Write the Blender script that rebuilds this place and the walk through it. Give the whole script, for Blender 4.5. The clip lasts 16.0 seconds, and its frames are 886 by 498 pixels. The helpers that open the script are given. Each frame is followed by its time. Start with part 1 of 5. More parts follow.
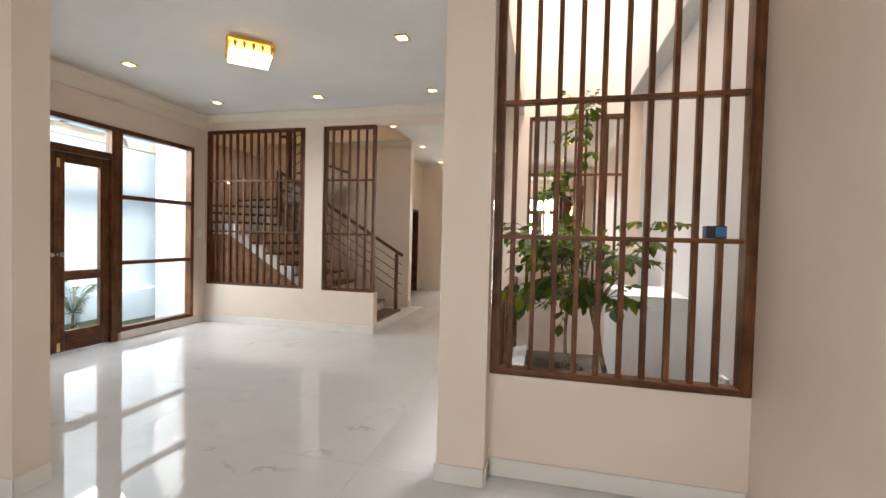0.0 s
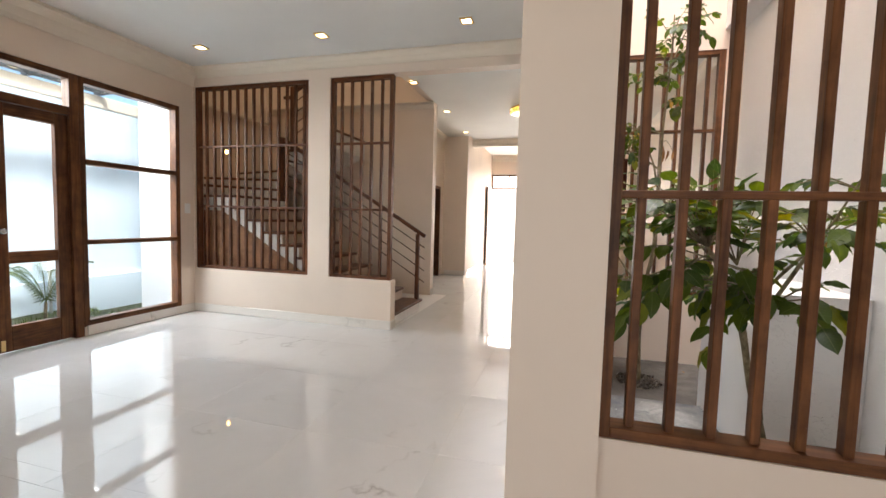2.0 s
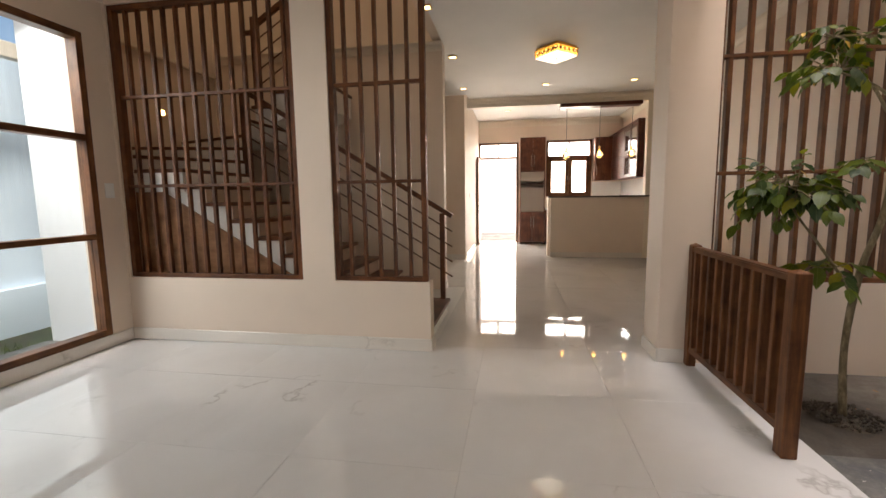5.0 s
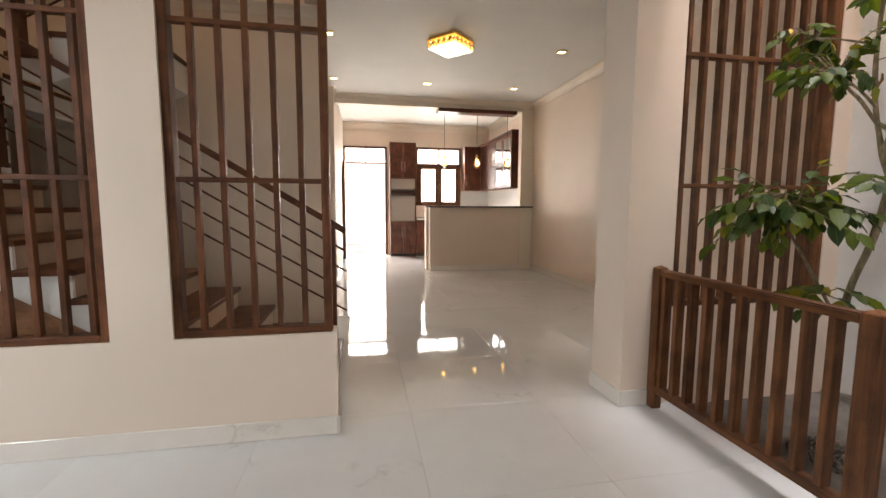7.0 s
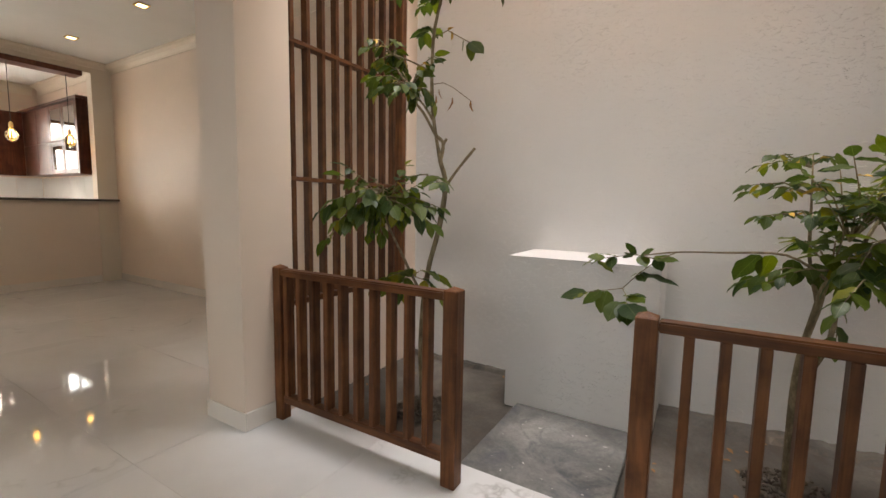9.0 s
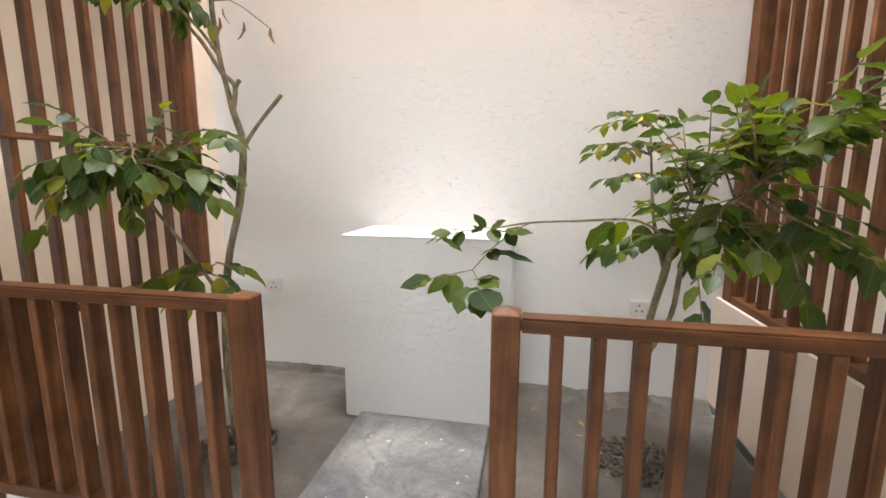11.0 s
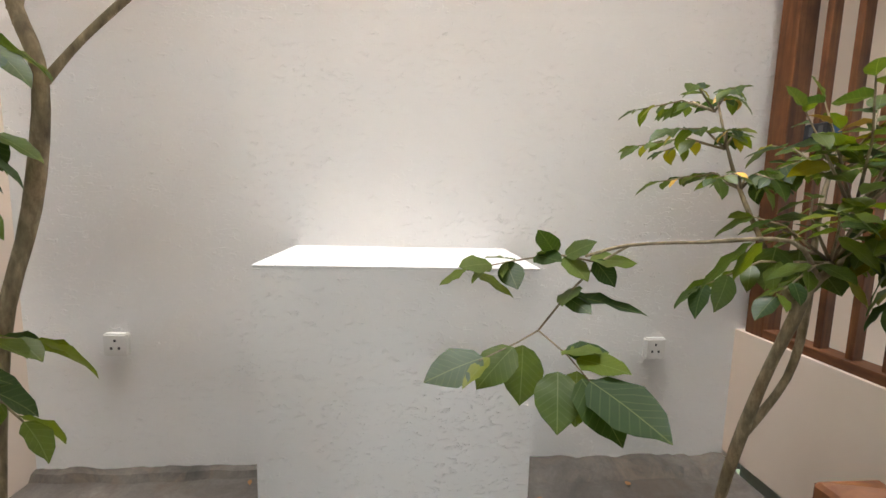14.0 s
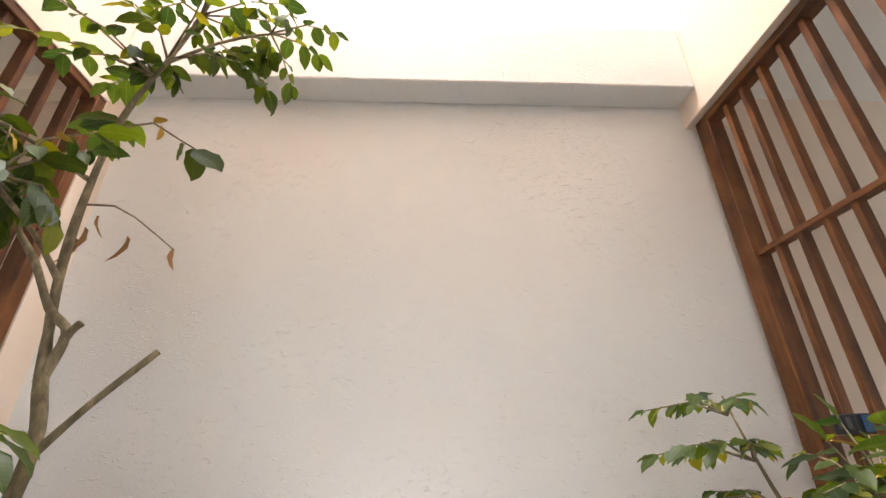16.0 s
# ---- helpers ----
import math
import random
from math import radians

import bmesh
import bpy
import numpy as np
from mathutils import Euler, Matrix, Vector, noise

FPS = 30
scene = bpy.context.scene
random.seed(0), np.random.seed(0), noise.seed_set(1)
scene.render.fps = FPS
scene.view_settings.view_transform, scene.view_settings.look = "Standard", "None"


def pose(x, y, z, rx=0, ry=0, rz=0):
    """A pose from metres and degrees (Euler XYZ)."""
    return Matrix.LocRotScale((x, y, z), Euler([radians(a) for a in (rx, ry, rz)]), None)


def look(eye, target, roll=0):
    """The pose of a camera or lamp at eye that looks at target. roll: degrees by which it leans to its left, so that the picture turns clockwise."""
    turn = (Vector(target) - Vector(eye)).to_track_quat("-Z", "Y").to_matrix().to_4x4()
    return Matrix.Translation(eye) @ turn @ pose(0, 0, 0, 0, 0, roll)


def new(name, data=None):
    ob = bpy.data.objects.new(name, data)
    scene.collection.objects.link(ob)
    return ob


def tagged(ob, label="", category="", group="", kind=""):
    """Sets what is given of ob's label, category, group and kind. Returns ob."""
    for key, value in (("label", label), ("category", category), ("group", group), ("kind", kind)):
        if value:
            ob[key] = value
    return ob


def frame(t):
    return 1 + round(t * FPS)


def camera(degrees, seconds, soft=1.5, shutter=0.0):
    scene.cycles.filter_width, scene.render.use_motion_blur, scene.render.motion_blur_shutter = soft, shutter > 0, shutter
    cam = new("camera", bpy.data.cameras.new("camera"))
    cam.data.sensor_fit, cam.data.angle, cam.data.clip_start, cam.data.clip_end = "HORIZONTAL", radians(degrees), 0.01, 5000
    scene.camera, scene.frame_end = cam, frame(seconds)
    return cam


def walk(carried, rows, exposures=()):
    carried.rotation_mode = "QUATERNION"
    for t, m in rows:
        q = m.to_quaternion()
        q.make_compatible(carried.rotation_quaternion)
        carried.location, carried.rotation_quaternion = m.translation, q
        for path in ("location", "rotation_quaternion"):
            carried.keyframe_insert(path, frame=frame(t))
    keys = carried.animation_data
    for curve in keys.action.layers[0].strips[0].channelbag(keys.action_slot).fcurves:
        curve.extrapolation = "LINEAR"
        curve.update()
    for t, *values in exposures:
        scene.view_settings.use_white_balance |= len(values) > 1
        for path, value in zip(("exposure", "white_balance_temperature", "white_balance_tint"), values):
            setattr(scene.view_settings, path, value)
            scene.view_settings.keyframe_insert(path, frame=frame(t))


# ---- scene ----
cam = camera(92.3, 16.0)
PATH = [
    (0, (0.033, 0.479, 1.299), (-0.426, 2.425, 1.246), 1.4),
    (0.5, (-0.037, 0.664, 1.275), (-0.489, 2.611, 1.194), 1.5),
    (1, (-0.097, 0.923, 1.273), (-0.585, 2.86, 1.18), 1.6),
    (1.5, (-0.197, 1.165, 1.246), (-0.719, 3.092, 1.124), 1.7),
    (2, (-0.36, 1.43, 1.22), (-0.893, 3.353, 1.086), 1.6),
    (2.5, (-0.522, 1.659, 1.187), (-1.082, 3.572, 1.021), 1.3),
    (3, (-0.699, 1.903, 1.183), (-1.335, 3.789, 0.994), 0.9),
    (3.2, (-0.774, 1.976, 1.175), (-1.428, 3.855, 0.972), 0.9),
    (5.3, (-1.632, 2.7, 1.18), (-1.805, 4.678, 0.943), -0.4),
    (5.5, (-1.715, 2.776, 1.178), (-1.772, 4.762, 0.945), 0.1),
    (6, (-1.888, 2.984, 1.187), (-1.8, 4.969, 0.963), 0.6),
    (6.5, (-1.963, 3.271, 1.182), (-1.8, 5.253, 0.964), 0.6),
    (7, (-1.99, 3.518, 1.196), (-1.62, 5.473, 0.994), 0.3),
    (7.5, (-2.011, 3.708, 1.2), (-1.18, 5.517, 1.006), 0.5),
    (8, (-2.006, 3.794, 1.205), (-0.79, 5.37, 1.008), 0.7),
    (8.5, (-1.901, 3.803, 1.193), (-0.392, 5.101, 0.999), 0.9),
    (9, (-1.772, 3.789, 1.182), (-0.066, 4.813, 0.981), 1.0),
    (9.5, (-1.629, 3.755, 1.173), (0.178, 4.579, 0.936), 0.8),
    (10, (-1.525, 3.738, 1.174), (0.34, 4.41, 0.915), 0.3),
    (12.3, (-0.954, 4.136, 1.083), (0.99, 4.242, 0.627), 0.9),
    (12.5, (-0.91, 4.16, 1.072), (1.025, 4.25, 0.574), 0.9),
    (13, (-0.78, 4.234, 1.063), (1.146, 4.271, 0.525), 1.1),
    (13.5, (-0.646, 4.31, 1.089), (1.306, 4.211, 0.664), 1.7),
    (14, (-0.59, 4.322, 1.096), (1.389, 4.161, 0.853), 1.5),
    (14.5, (-0.58, 4.307, 1.131), (1.413, 4.149, 1.191), 0.9),
    (15, (-0.592, 4.285, 1.193), (1.373, 4.155, 1.542), 0.2),
    (15.5, (-0.601, 4.284, 1.248), (1.3, 4.168, 1.856), -0.4),
    (16, (-0.615, 4.28, 1.299), (1.194, 4.2, 2.147), -0.6),
]
EXPOSURES = [(0, 0.88, 6500, 10), (2, 0.84, 6500, 11), (2.5, 0.56, 6550, 12), (3, 0.1, 6900, 13), (3.2, 0.1, 7000, 13), (5.3, 0.2, 7100, 13), (5.5, 0.2, 7100, 13), (6, 0.5, 6600, 11), (6.5, 0.5, 6600, 11), (7.5, 0.48, 6700, 11), (8, 0.14, 6900, 12), (8.5, -0.14, 7200, 13), (9, 0.32, 6800, 10), (9.5, 0.94, 6450, 7), (10, 1.26, 6350, 8), (12.5, 1.3, 6400, 9), (13, 1.3, 6400, 8), (14, 0.96, 6450, 7), (15, 0.78, 6500, 8), (16, 0.87, 6550, 9)]
walk(cam, [(t, look(eye, target, roll)) for t, eye, target, roll in PATH], EXPOSURES)


# ---- world, sun, daylight, fill ----
world = bpy.data.worlds.new("world")
scene.world = world
world.use_nodes = True
wn = world.node_tree
sky = wn.nodes.new("ShaderNodeTexSky")
sky.sky_type, sky.sun_disc = "NISHITA", False
sky.sun_elevation, sky.sun_rotation = radians(55), radians(131)
wn.links.new(sky.outputs["Color"], wn.nodes["Background"].inputs["Color"])
wn.nodes["Background"].inputs["Strength"].default_value = 0.15


def lamp(name, kind, energy, colour, m, size=None, size_y=None):
    data = bpy.data.lights.new(name, kind)
    data.energy, data.color = energy, colour
    if kind == "AREA":
        data.shape, data.size, data.size_y = "RECTANGLE", size, size_y
    ob = new(name, data)
    ob.matrix_world = m
    return ob


sun = lamp("sun", "SUN", 4.9, (1.0, 0.96, 0.91), look((0, 0, 0), (-0.75 * 0.574, 0.66 * 0.574, -0.819)))
sun.data.angle = radians(11)
lamp("daylight_front_window", "AREA", 15, (0.86, 0.94, 1.0), look((-4.99, 4.32, 1.28), (-3.0, 4.32, 1.2)), 2.3, 2.35)
lamp("daylight_side_passage", "AREA", 95, (0.97, 0.97, 0.98), look((-5.62, 3.9, 2.62), (-4.72, 3.9, 1.7)), 2.8, 0.9)
lamp("daylight_kitchen_door", "AREA", 58, (1.0, 0.93, 0.84), look((-1.9, 14.35, 1.32), (-1.9, 12.0, 1.2)), 1.0, 2.6)
lamp("daylight_kitchen_window", "AREA", 54, (1.0, 0.93, 0.84), look((-0.13, 14.35, 1.9), (-0.13, 12.0, 1.7)), 1.1, 1.3)
lamp("daylight_back_yard", "AREA", 620, (1.0, 0.96, 0.9), look((-0.9, 15.3, 3.5), (-0.9, 13.9, 1.6)), 3.0, 1.4)
lamp("daylight_skylight", "AREA", 330, (0.96, 0.96, 1.0), look((0.45, 4.33, 8.3), (0.45, 4.34, 0)), 1.2, 2.8)
lamp("daylight_upper_landing", "AREA", 13, (1.0, 0.82, 0.58), look((-3.9, 6.9, 5.9), (-3.9, 6.91, 0)), 2.4, 1.8)
# added fill for the front rooms; no source behind the start is seen
lamp("fill_entrance", "AREA", 30, (0.97, 0.96, 0.94), look((-0.7, -2.35, 1.4), (-0.7, 0, 1.2)), 2.0, 2.0)

# ---- building helpers ----
BASES = {}


def thing(name, base, label="", category="", group="", kind=""):
    ob = new(name)
    ob.location = base
    ob.empty_display_size = 0.1
    BASES[ob] = Vector(base)
    return tagged(ob, label, category, group, kind)


def base_of(ob):
    while ob.parent:
        ob = ob.parent
    return BASES.get(ob, Vector((0, 0, 0)))


def mesh_of(name, bm, mat):
    me = bpy.data.meshes.new(name)
    bm.normal_update()
    bm.to_mesh(me)
    bm.free()
    for m in mat if isinstance(mat, (list, tuple)) else [mat]:
        me.materials.append(m)
    return me


def part(name, bm, mat, parent, label=""):
    """Links a bmesh, given in world coordinates, as one mesh object under a thing or a part."""
    me = mesh_of(name, bm, mat)
    me.transform(Matrix.Translation(-base_of(parent)))
    ob = new(name, me)
    ob.parent = parent
    return tagged(ob, label)


def solo(name, bm, mat, label="", category="", kind="", group="", base=None):
    me = mesh_of(name, bm, mat)
    ob = new(name, me)
    if base is not None:
        me.transform(Matrix.Translation(-Vector(base)))
        ob.location = base
        BASES[ob] = Vector(base)
    return tagged(ob, label, category, group, kind)


def box(x0, y0, z0, x1, y1, z1, bevel=0.0, bm=None, seg=1):
    """A box between two corners, with bevelled edges; adds to bm."""
    out = bm or bmesh.new()
    b = bmesh.new() if bevel else out
    v = [b.verts.new((x, y, z)) for x in (x0, x1) for y in (y0, y1) for z in (z0, z1)]
    fs = [b.faces.new([v[i] for i in q]) for q in ((0, 1, 3, 2), (4, 6, 7, 5), (0, 4, 5, 1), (2, 3, 7, 6), (0, 2, 6, 4), (1, 5, 7, 3))]
    if bevel:
        bmesh.ops.bevel(b, geom=b.edges[:], offset=bevel, segments=seg, affect="EDGES")
        me = bpy.data.meshes.new("tmp")
        b.to_mesh(me)
        b.free()
        out.from_mesh(me)
        bpy.data.meshes.remove(me)
    return out


def tube(points, radii, sides=8, bm=None, cap=True):
    """A round tube along points, with one radius per point."""
    bm = bm or bmesh.new()
    pts = [Vector(p) for p in points]
    rings = []
    up = Vector((0.13, 0.31, 0.94))
    for i, p in enumerate(pts):
        d = (pts[min(i + 1, len(pts) - 1)] - pts[max(i - 1, 0)]).normalized()
        a = d.cross(up)
        if a.length < 0.1:
            a = d.cross(Vector((1, 0, 0)))
        a.normalize()
        b = d.cross(a)
        rings.append([bm.verts.new(p + radii[i] * (a * math.cos(k * math.tau / sides) + b * math.sin(k * math.tau / sides))) for k in range(sides)])
    for r, s in zip(rings, rings[1:]):
        for k in range(sides):
            f = bm.faces.new((r[k], r[(k + 1) % sides], s[(k + 1) % sides], s[k]))
            f.smooth = True
    if cap:
        bm.faces.new(rings[0][::-1])
        bm.faces.new(rings[-1])
    bmesh.ops.recalc_face_normals(bm, faces=bm.faces[:])
    return bm


def beam_between(p, q, w, h, bm=None):
    """A square bar from p to q, w wide across and h high."""
    bm = bm or bmesh.new()
    p, q = Vector(p), Vector(q)
    d = (q - p).normalized()
    s = d.cross(Vector((0, 0, 1)))
    s = s.normalized() if s.length > 0.01 else Vector((1, 0, 0))
    u = s.cross(d)
    vs = [bm.verts.new(c + s * (a * w / 2) + u * (b * h / 2)) for c in (p, q) for a, b in ((-1, -1), (1, -1), (1, 1), (-1, 1))]
    for i in range(4):
        j = (i + 1) % 4
        bm.faces.new((vs[i], vs[j], vs[4 + j], vs[4 + i]))
    bm.faces.new(vs[3::-1])
    bm.faces.new(vs[4:])
    bmesh.ops.recalc_face_normals(bm, faces=bm.faces[:])
    return bm


def lathe(profile, centre, sides=24, bm=None):
    """A turned body from (radius, z) pairs about a vertical axis."""
    bm = bm or bmesh.new()
    cx, cy, cz = centre
    rings = [[bm.verts.new((cx + r * math.cos(k * math.tau / sides), cy + r * math.sin(k * math.tau / sides), cz + z)) for k in range(sides)] for r, z in profile]
    for r, s in zip(rings, rings[1:]):
        for k in range(sides):
            f = bm.faces.new((r[k], r[(k + 1) % sides], s[(k + 1) % sides], s[k]))
            f.smooth = True
    bm.faces.new(rings[0][::-1])
    bm.faces.new(rings[-1])
    bmesh.ops.recalc_face_normals(bm, faces=bm.faces[:])
    return bm


# ---- materials ----
def material(name):
    m = bpy.data.materials.new(name)
    m.use_nodes = True
    t = m.node_tree
    return m, t, t.nodes["Principled BSDF"]


def node(t, kind, **values):
    n = t.nodes.new(kind)
    for k, v in values.items():
        if k in n.inputs:
            n.inputs[k].default_value = v
    return n


def coords(t, scale=(1, 1, 1), source="Object"):
    c = t.nodes.new("ShaderNodeTexCoord")
    m = t.nodes.new("ShaderNodeMapping")
    m.inputs["Scale"].default_value = scale
    t.links.new(c.outputs[source], m.inputs["Vector"])
    return m.outputs["Vector"]


def world_coords(t, scale=(1, 1, 1)):
    g = t.nodes.new("ShaderNodeNewGeometry")
    m = t.nodes.new("ShaderNodeMapping")
    m.inputs["Scale"].default_value = scale
    t.links.new(g.outputs["Position"], m.inputs["Vector"])
    return m.outputs["Vector"]


def ramp(t, fac, stops):
    r = t.nodes.new("ShaderNodeValToRGB")
    e = r.color_ramp.elements
    while len(e) < len(stops):
        e.new(0.5)
    for el, (pos, col) in zip(e, stops):
        el.position, el.color = pos, (*col, 1)
    t.links.new(fac, r.inputs["Fac"])
    return r.outputs["Color"]


def bump(t, height, bsdf, strength, distance=0.01):
    b = node(t, "ShaderNodeBump", Strength=strength, Distance=distance)
    t.links.new(height, b.inputs["Height"])
    t.links.new(b.outputs["Normal"], bsdf.inputs["Normal"])


def noise_out(t, vec, scale, detail=4, rough=0.55, distort=0.0, out="Fac"):
    n = node(t, "ShaderNodeTexNoise", Scale=scale, Detail=detail, Roughness=rough, Distortion=distort)
    t.links.new(vec, n.inputs["Vector"])
    return n.outputs[out]


def scaled(col, k):
    return tuple(min(1.0, c * k) for c in col)


def paint(name, col, rough=0.6, grain=0.08, stain=0.05):
    m, t, b = material(name)
    v = world_coords(t)
    n1 = noise_out(t, v, 1.3, 5)
    c = ramp(t, n1, [(0.3, scaled(col, 1 - stain)), (0.7, scaled(col, 1 + stain * 0.5))])
    t.links.new(c, b.inputs["Base Color"])
    b.inputs["Roughness"].default_value = rough
    bump(t, noise_out(t, v, 160, 3), b, grain, 0.002)
    return m


def wood(name, dark, light, axis, rough=0.48):
    m, t, b = material(name)
    s = [26, 26, 26]
    s["xyz".index(axis)] = 1.6
    info = t.nodes.new("ShaderNodeObjectInfo")
    v = world_coords(t, s)
    add = t.nodes.new("ShaderNodeVectorMath")
    mul = node(t, "ShaderNodeMath")
    mul.operation, mul.inputs[1].default_value = "MULTIPLY", 37.0
    t.links.new(info.outputs["Random"], mul.inputs[0])
    t.links.new(v, add.inputs[0])
    t.links.new(mul.outputs[0], add.inputs[1])
    n = noise_out(t, add.outputs[0], 1.4, 6, 0.6, 0.6)
    c = ramp(t, n, [(0.28, dark), (0.55, tuple((a + d) / 2 for a, d in zip(dark, light))), (0.78, light)])
    hs = node(t, "ShaderNodeHueSaturation")
    mr = node(t, "ShaderNodeMapRange")
    mr.inputs["To Min"].default_value, mr.inputs["To Max"].default_value = 0.8, 1.2
    t.links.new(info.outputs["Random"], mr.inputs["Value"])
    t.links.new(mr.outputs["Result"], hs.inputs["Value"])
    patch = ramp(t, noise_out(t, world_coords(t), 7.0, 4, 0.6), [(0.36, (0.62, 0.58, 0.52)), (0.6, (1.08, 1.06, 1.0))])
    mp = node(t, "ShaderNodeMix")
    mp.data_type, mp.blend_type = "RGBA", "MULTIPLY"
    mp.inputs["Factor"].default_value = 1.0
    t.links.new(c, mp.inputs["A"])
    t.links.new(patch, mp.inputs["B"])
    t.links.new(mp.outputs["Result"], hs.inputs["Color"])
    t.links.new(hs.outputs["Color"], b.inputs["Base Color"])
    b.inputs["Roughness"].default_value = rough
    b.inputs["Specular IOR Level"].default_value = 0.28
    bump(t, n, b, 0.12, 0.002)
    return m


def plain(name, col, rough=0.4, metal=0.0, emit=None, power=0.0):
    m, t, b = material(name)
    b.inputs["Base Color"].default_value = (*col, 1)
    b.inputs["Roughness"].default_value, b.inputs["Metallic"].default_value = rough, metal
    if emit:
        b.inputs["Emission Color"].default_value = (*emit, 1)
        b.inputs["Emission Strength"].default_value = power
    return m


def glass(name, col=(1, 1, 1), rough=0.0):
    m, t, b = material(name)
    b.inputs["Base Color"].default_value = (*col, 1)
    b.inputs["Roughness"].default_value = rough
    b.inputs["Transmission Weight"].default_value = 1.0
    b.inputs["IOR"].default_value = 1.45
    return m


def pane_glass(name, tint):
    """Thin clear window glass: straight through, with a Fresnel sheen."""
    m, t, b = material(name)
    tr = t.nodes.new("ShaderNodeBsdfTransparent")
    tr.inputs["Color"].default_value = (*tint, 1)
    gl = t.nodes.new("ShaderNodeBsdfGlossy")
    gl.inputs["Roughness"].default_value = 0.01
    lw = node(t, "ShaderNodeLayerWeight", Blend=0.5)
    pw = node(t, "ShaderNodeMath")
    pw.operation, pw.inputs[1].default_value = "POWER", 4.5
    ma = node(t, "ShaderNodeMath")
    ma.operation = "MULTIPLY_ADD"
    ma.inputs[1].default_value, ma.inputs[2].default_value = 0.55, 0.035
    t.links.new(lw.outputs["Facing"], pw.inputs[0])
    t.links.new(pw.outputs[0], ma.inputs[0])
    ms = t.nodes.new("ShaderNodeMixShader")
    t.links.new(ma.outputs[0], ms.inputs[0])
    t.links.new(tr.outputs[0], ms.inputs[1])
    t.links.new(gl.outputs[0], ms.inputs[2])
    t.links.new(ms.outputs[0], t.nodes["Material Output"].inputs["Surface"])
    return m


CREAM = paint("cream_wall_paint", (0.775, 0.655, 0.55), 0.55)
WHITE = paint("white_ceiling_paint", (0.78, 0.77, 0.74), 0.7, 0.04)
TRIM = paint("cream_trim_paint", (0.79, 0.71, 0.60), 0.5, 0.03)
OUTSIDE = paint("white_outer_wall_paint", (0.84, 0.85, 0.86), 0.8, 0.2)
PALE = paint("pale_blue_garden_wall_paint", (0.66, 0.78, 0.90), 0.8, 0.2, 0.06)
WOODX = wood("brown_wood_grain_x", (0.066, 0.023, 0.009), (0.235, 0.096, 0.036), "x")
WOODY = wood("brown_wood_grain_y", (0.066, 0.023, 0.009), (0.235, 0.096, 0.036), "y")
WOODZ = wood("brown_wood_grain_z", (0.066, 0.023, 0.009), (0.235, 0.096, 0.036), "z")
# dark tread wood; on the screens its darker tone stands in for backlight
DARKX = wood("dark_backlit_stair_wood_x", (0.070, 0.023, 0.009), (0.185, 0.068, 0.025), "x")
DARKY = wood("dark_backlit_stair_wood_y", (0.070, 0.023, 0.009), (0.185, 0.068, 0.025), "y")
DARKZ = wood("dark_backlit_stair_wood_z", (0.070, 0.023, 0.009), (0.185, 0.068, 0.025), "z")
CABZ = wood("cabinet_veneer", (0.07, 0.022, 0.013), (0.17, 0.06, 0.034), "z", 0.3)
PANEL = wood("brown_understair_panel", (0.30, 0.155, 0.085), (0.42, 0.225, 0.12), "x", 0.6)
GLASS = pane_glass("clear_glass", (0.94, 0.97, 0.97))
CHROME = plain("brushed_steel", (0.6, 0.58, 0.55), 0.25, 1.0)
BRASS = plain("brass", (0.75, 0.55, 0.25), 0.3, 1.0)
GOLD = plain("polished_gold", (0.95, 0.62, 0.18), 0.2, 1.0)
BLACK = plain("black_plastic", (0.02, 0.02, 0.022), 0.4)
STEEL = plain("dark_painted_steel", (0.06, 0.065, 0.07), 0.45)
SOCKET = plain("white_plastic", (0.82, 0.82, 0.8), 0.3)
SOCKETD = plain("aged_white_plastic", (0.70, 0.68, 0.65), 0.5)
LED = plain("downlight_diffuser", (0.9, 0.88, 0.8), 0.5, 0, (1.0, 0.74, 0.38), 5.5)
GLOW = plain("chandelier_diffuser", (0.95, 0.93, 0.88), 0.4, 0, (1.0, 0.9, 0.68), 1.8)
FILAMENT = plain("bulb_filament", (1, 0.7, 0.3), 0.5, 0, (1.0, 0.55, 0.15), 28.0)
AMBER = glass("amber_glass", (1.0, 0.78, 0.42))
FROST = glass("frosted_glass", (0.95, 0.97, 0.97), 0.45)
CRYSTAL = glass("crystal", (1.0, 0.97, 0.9))


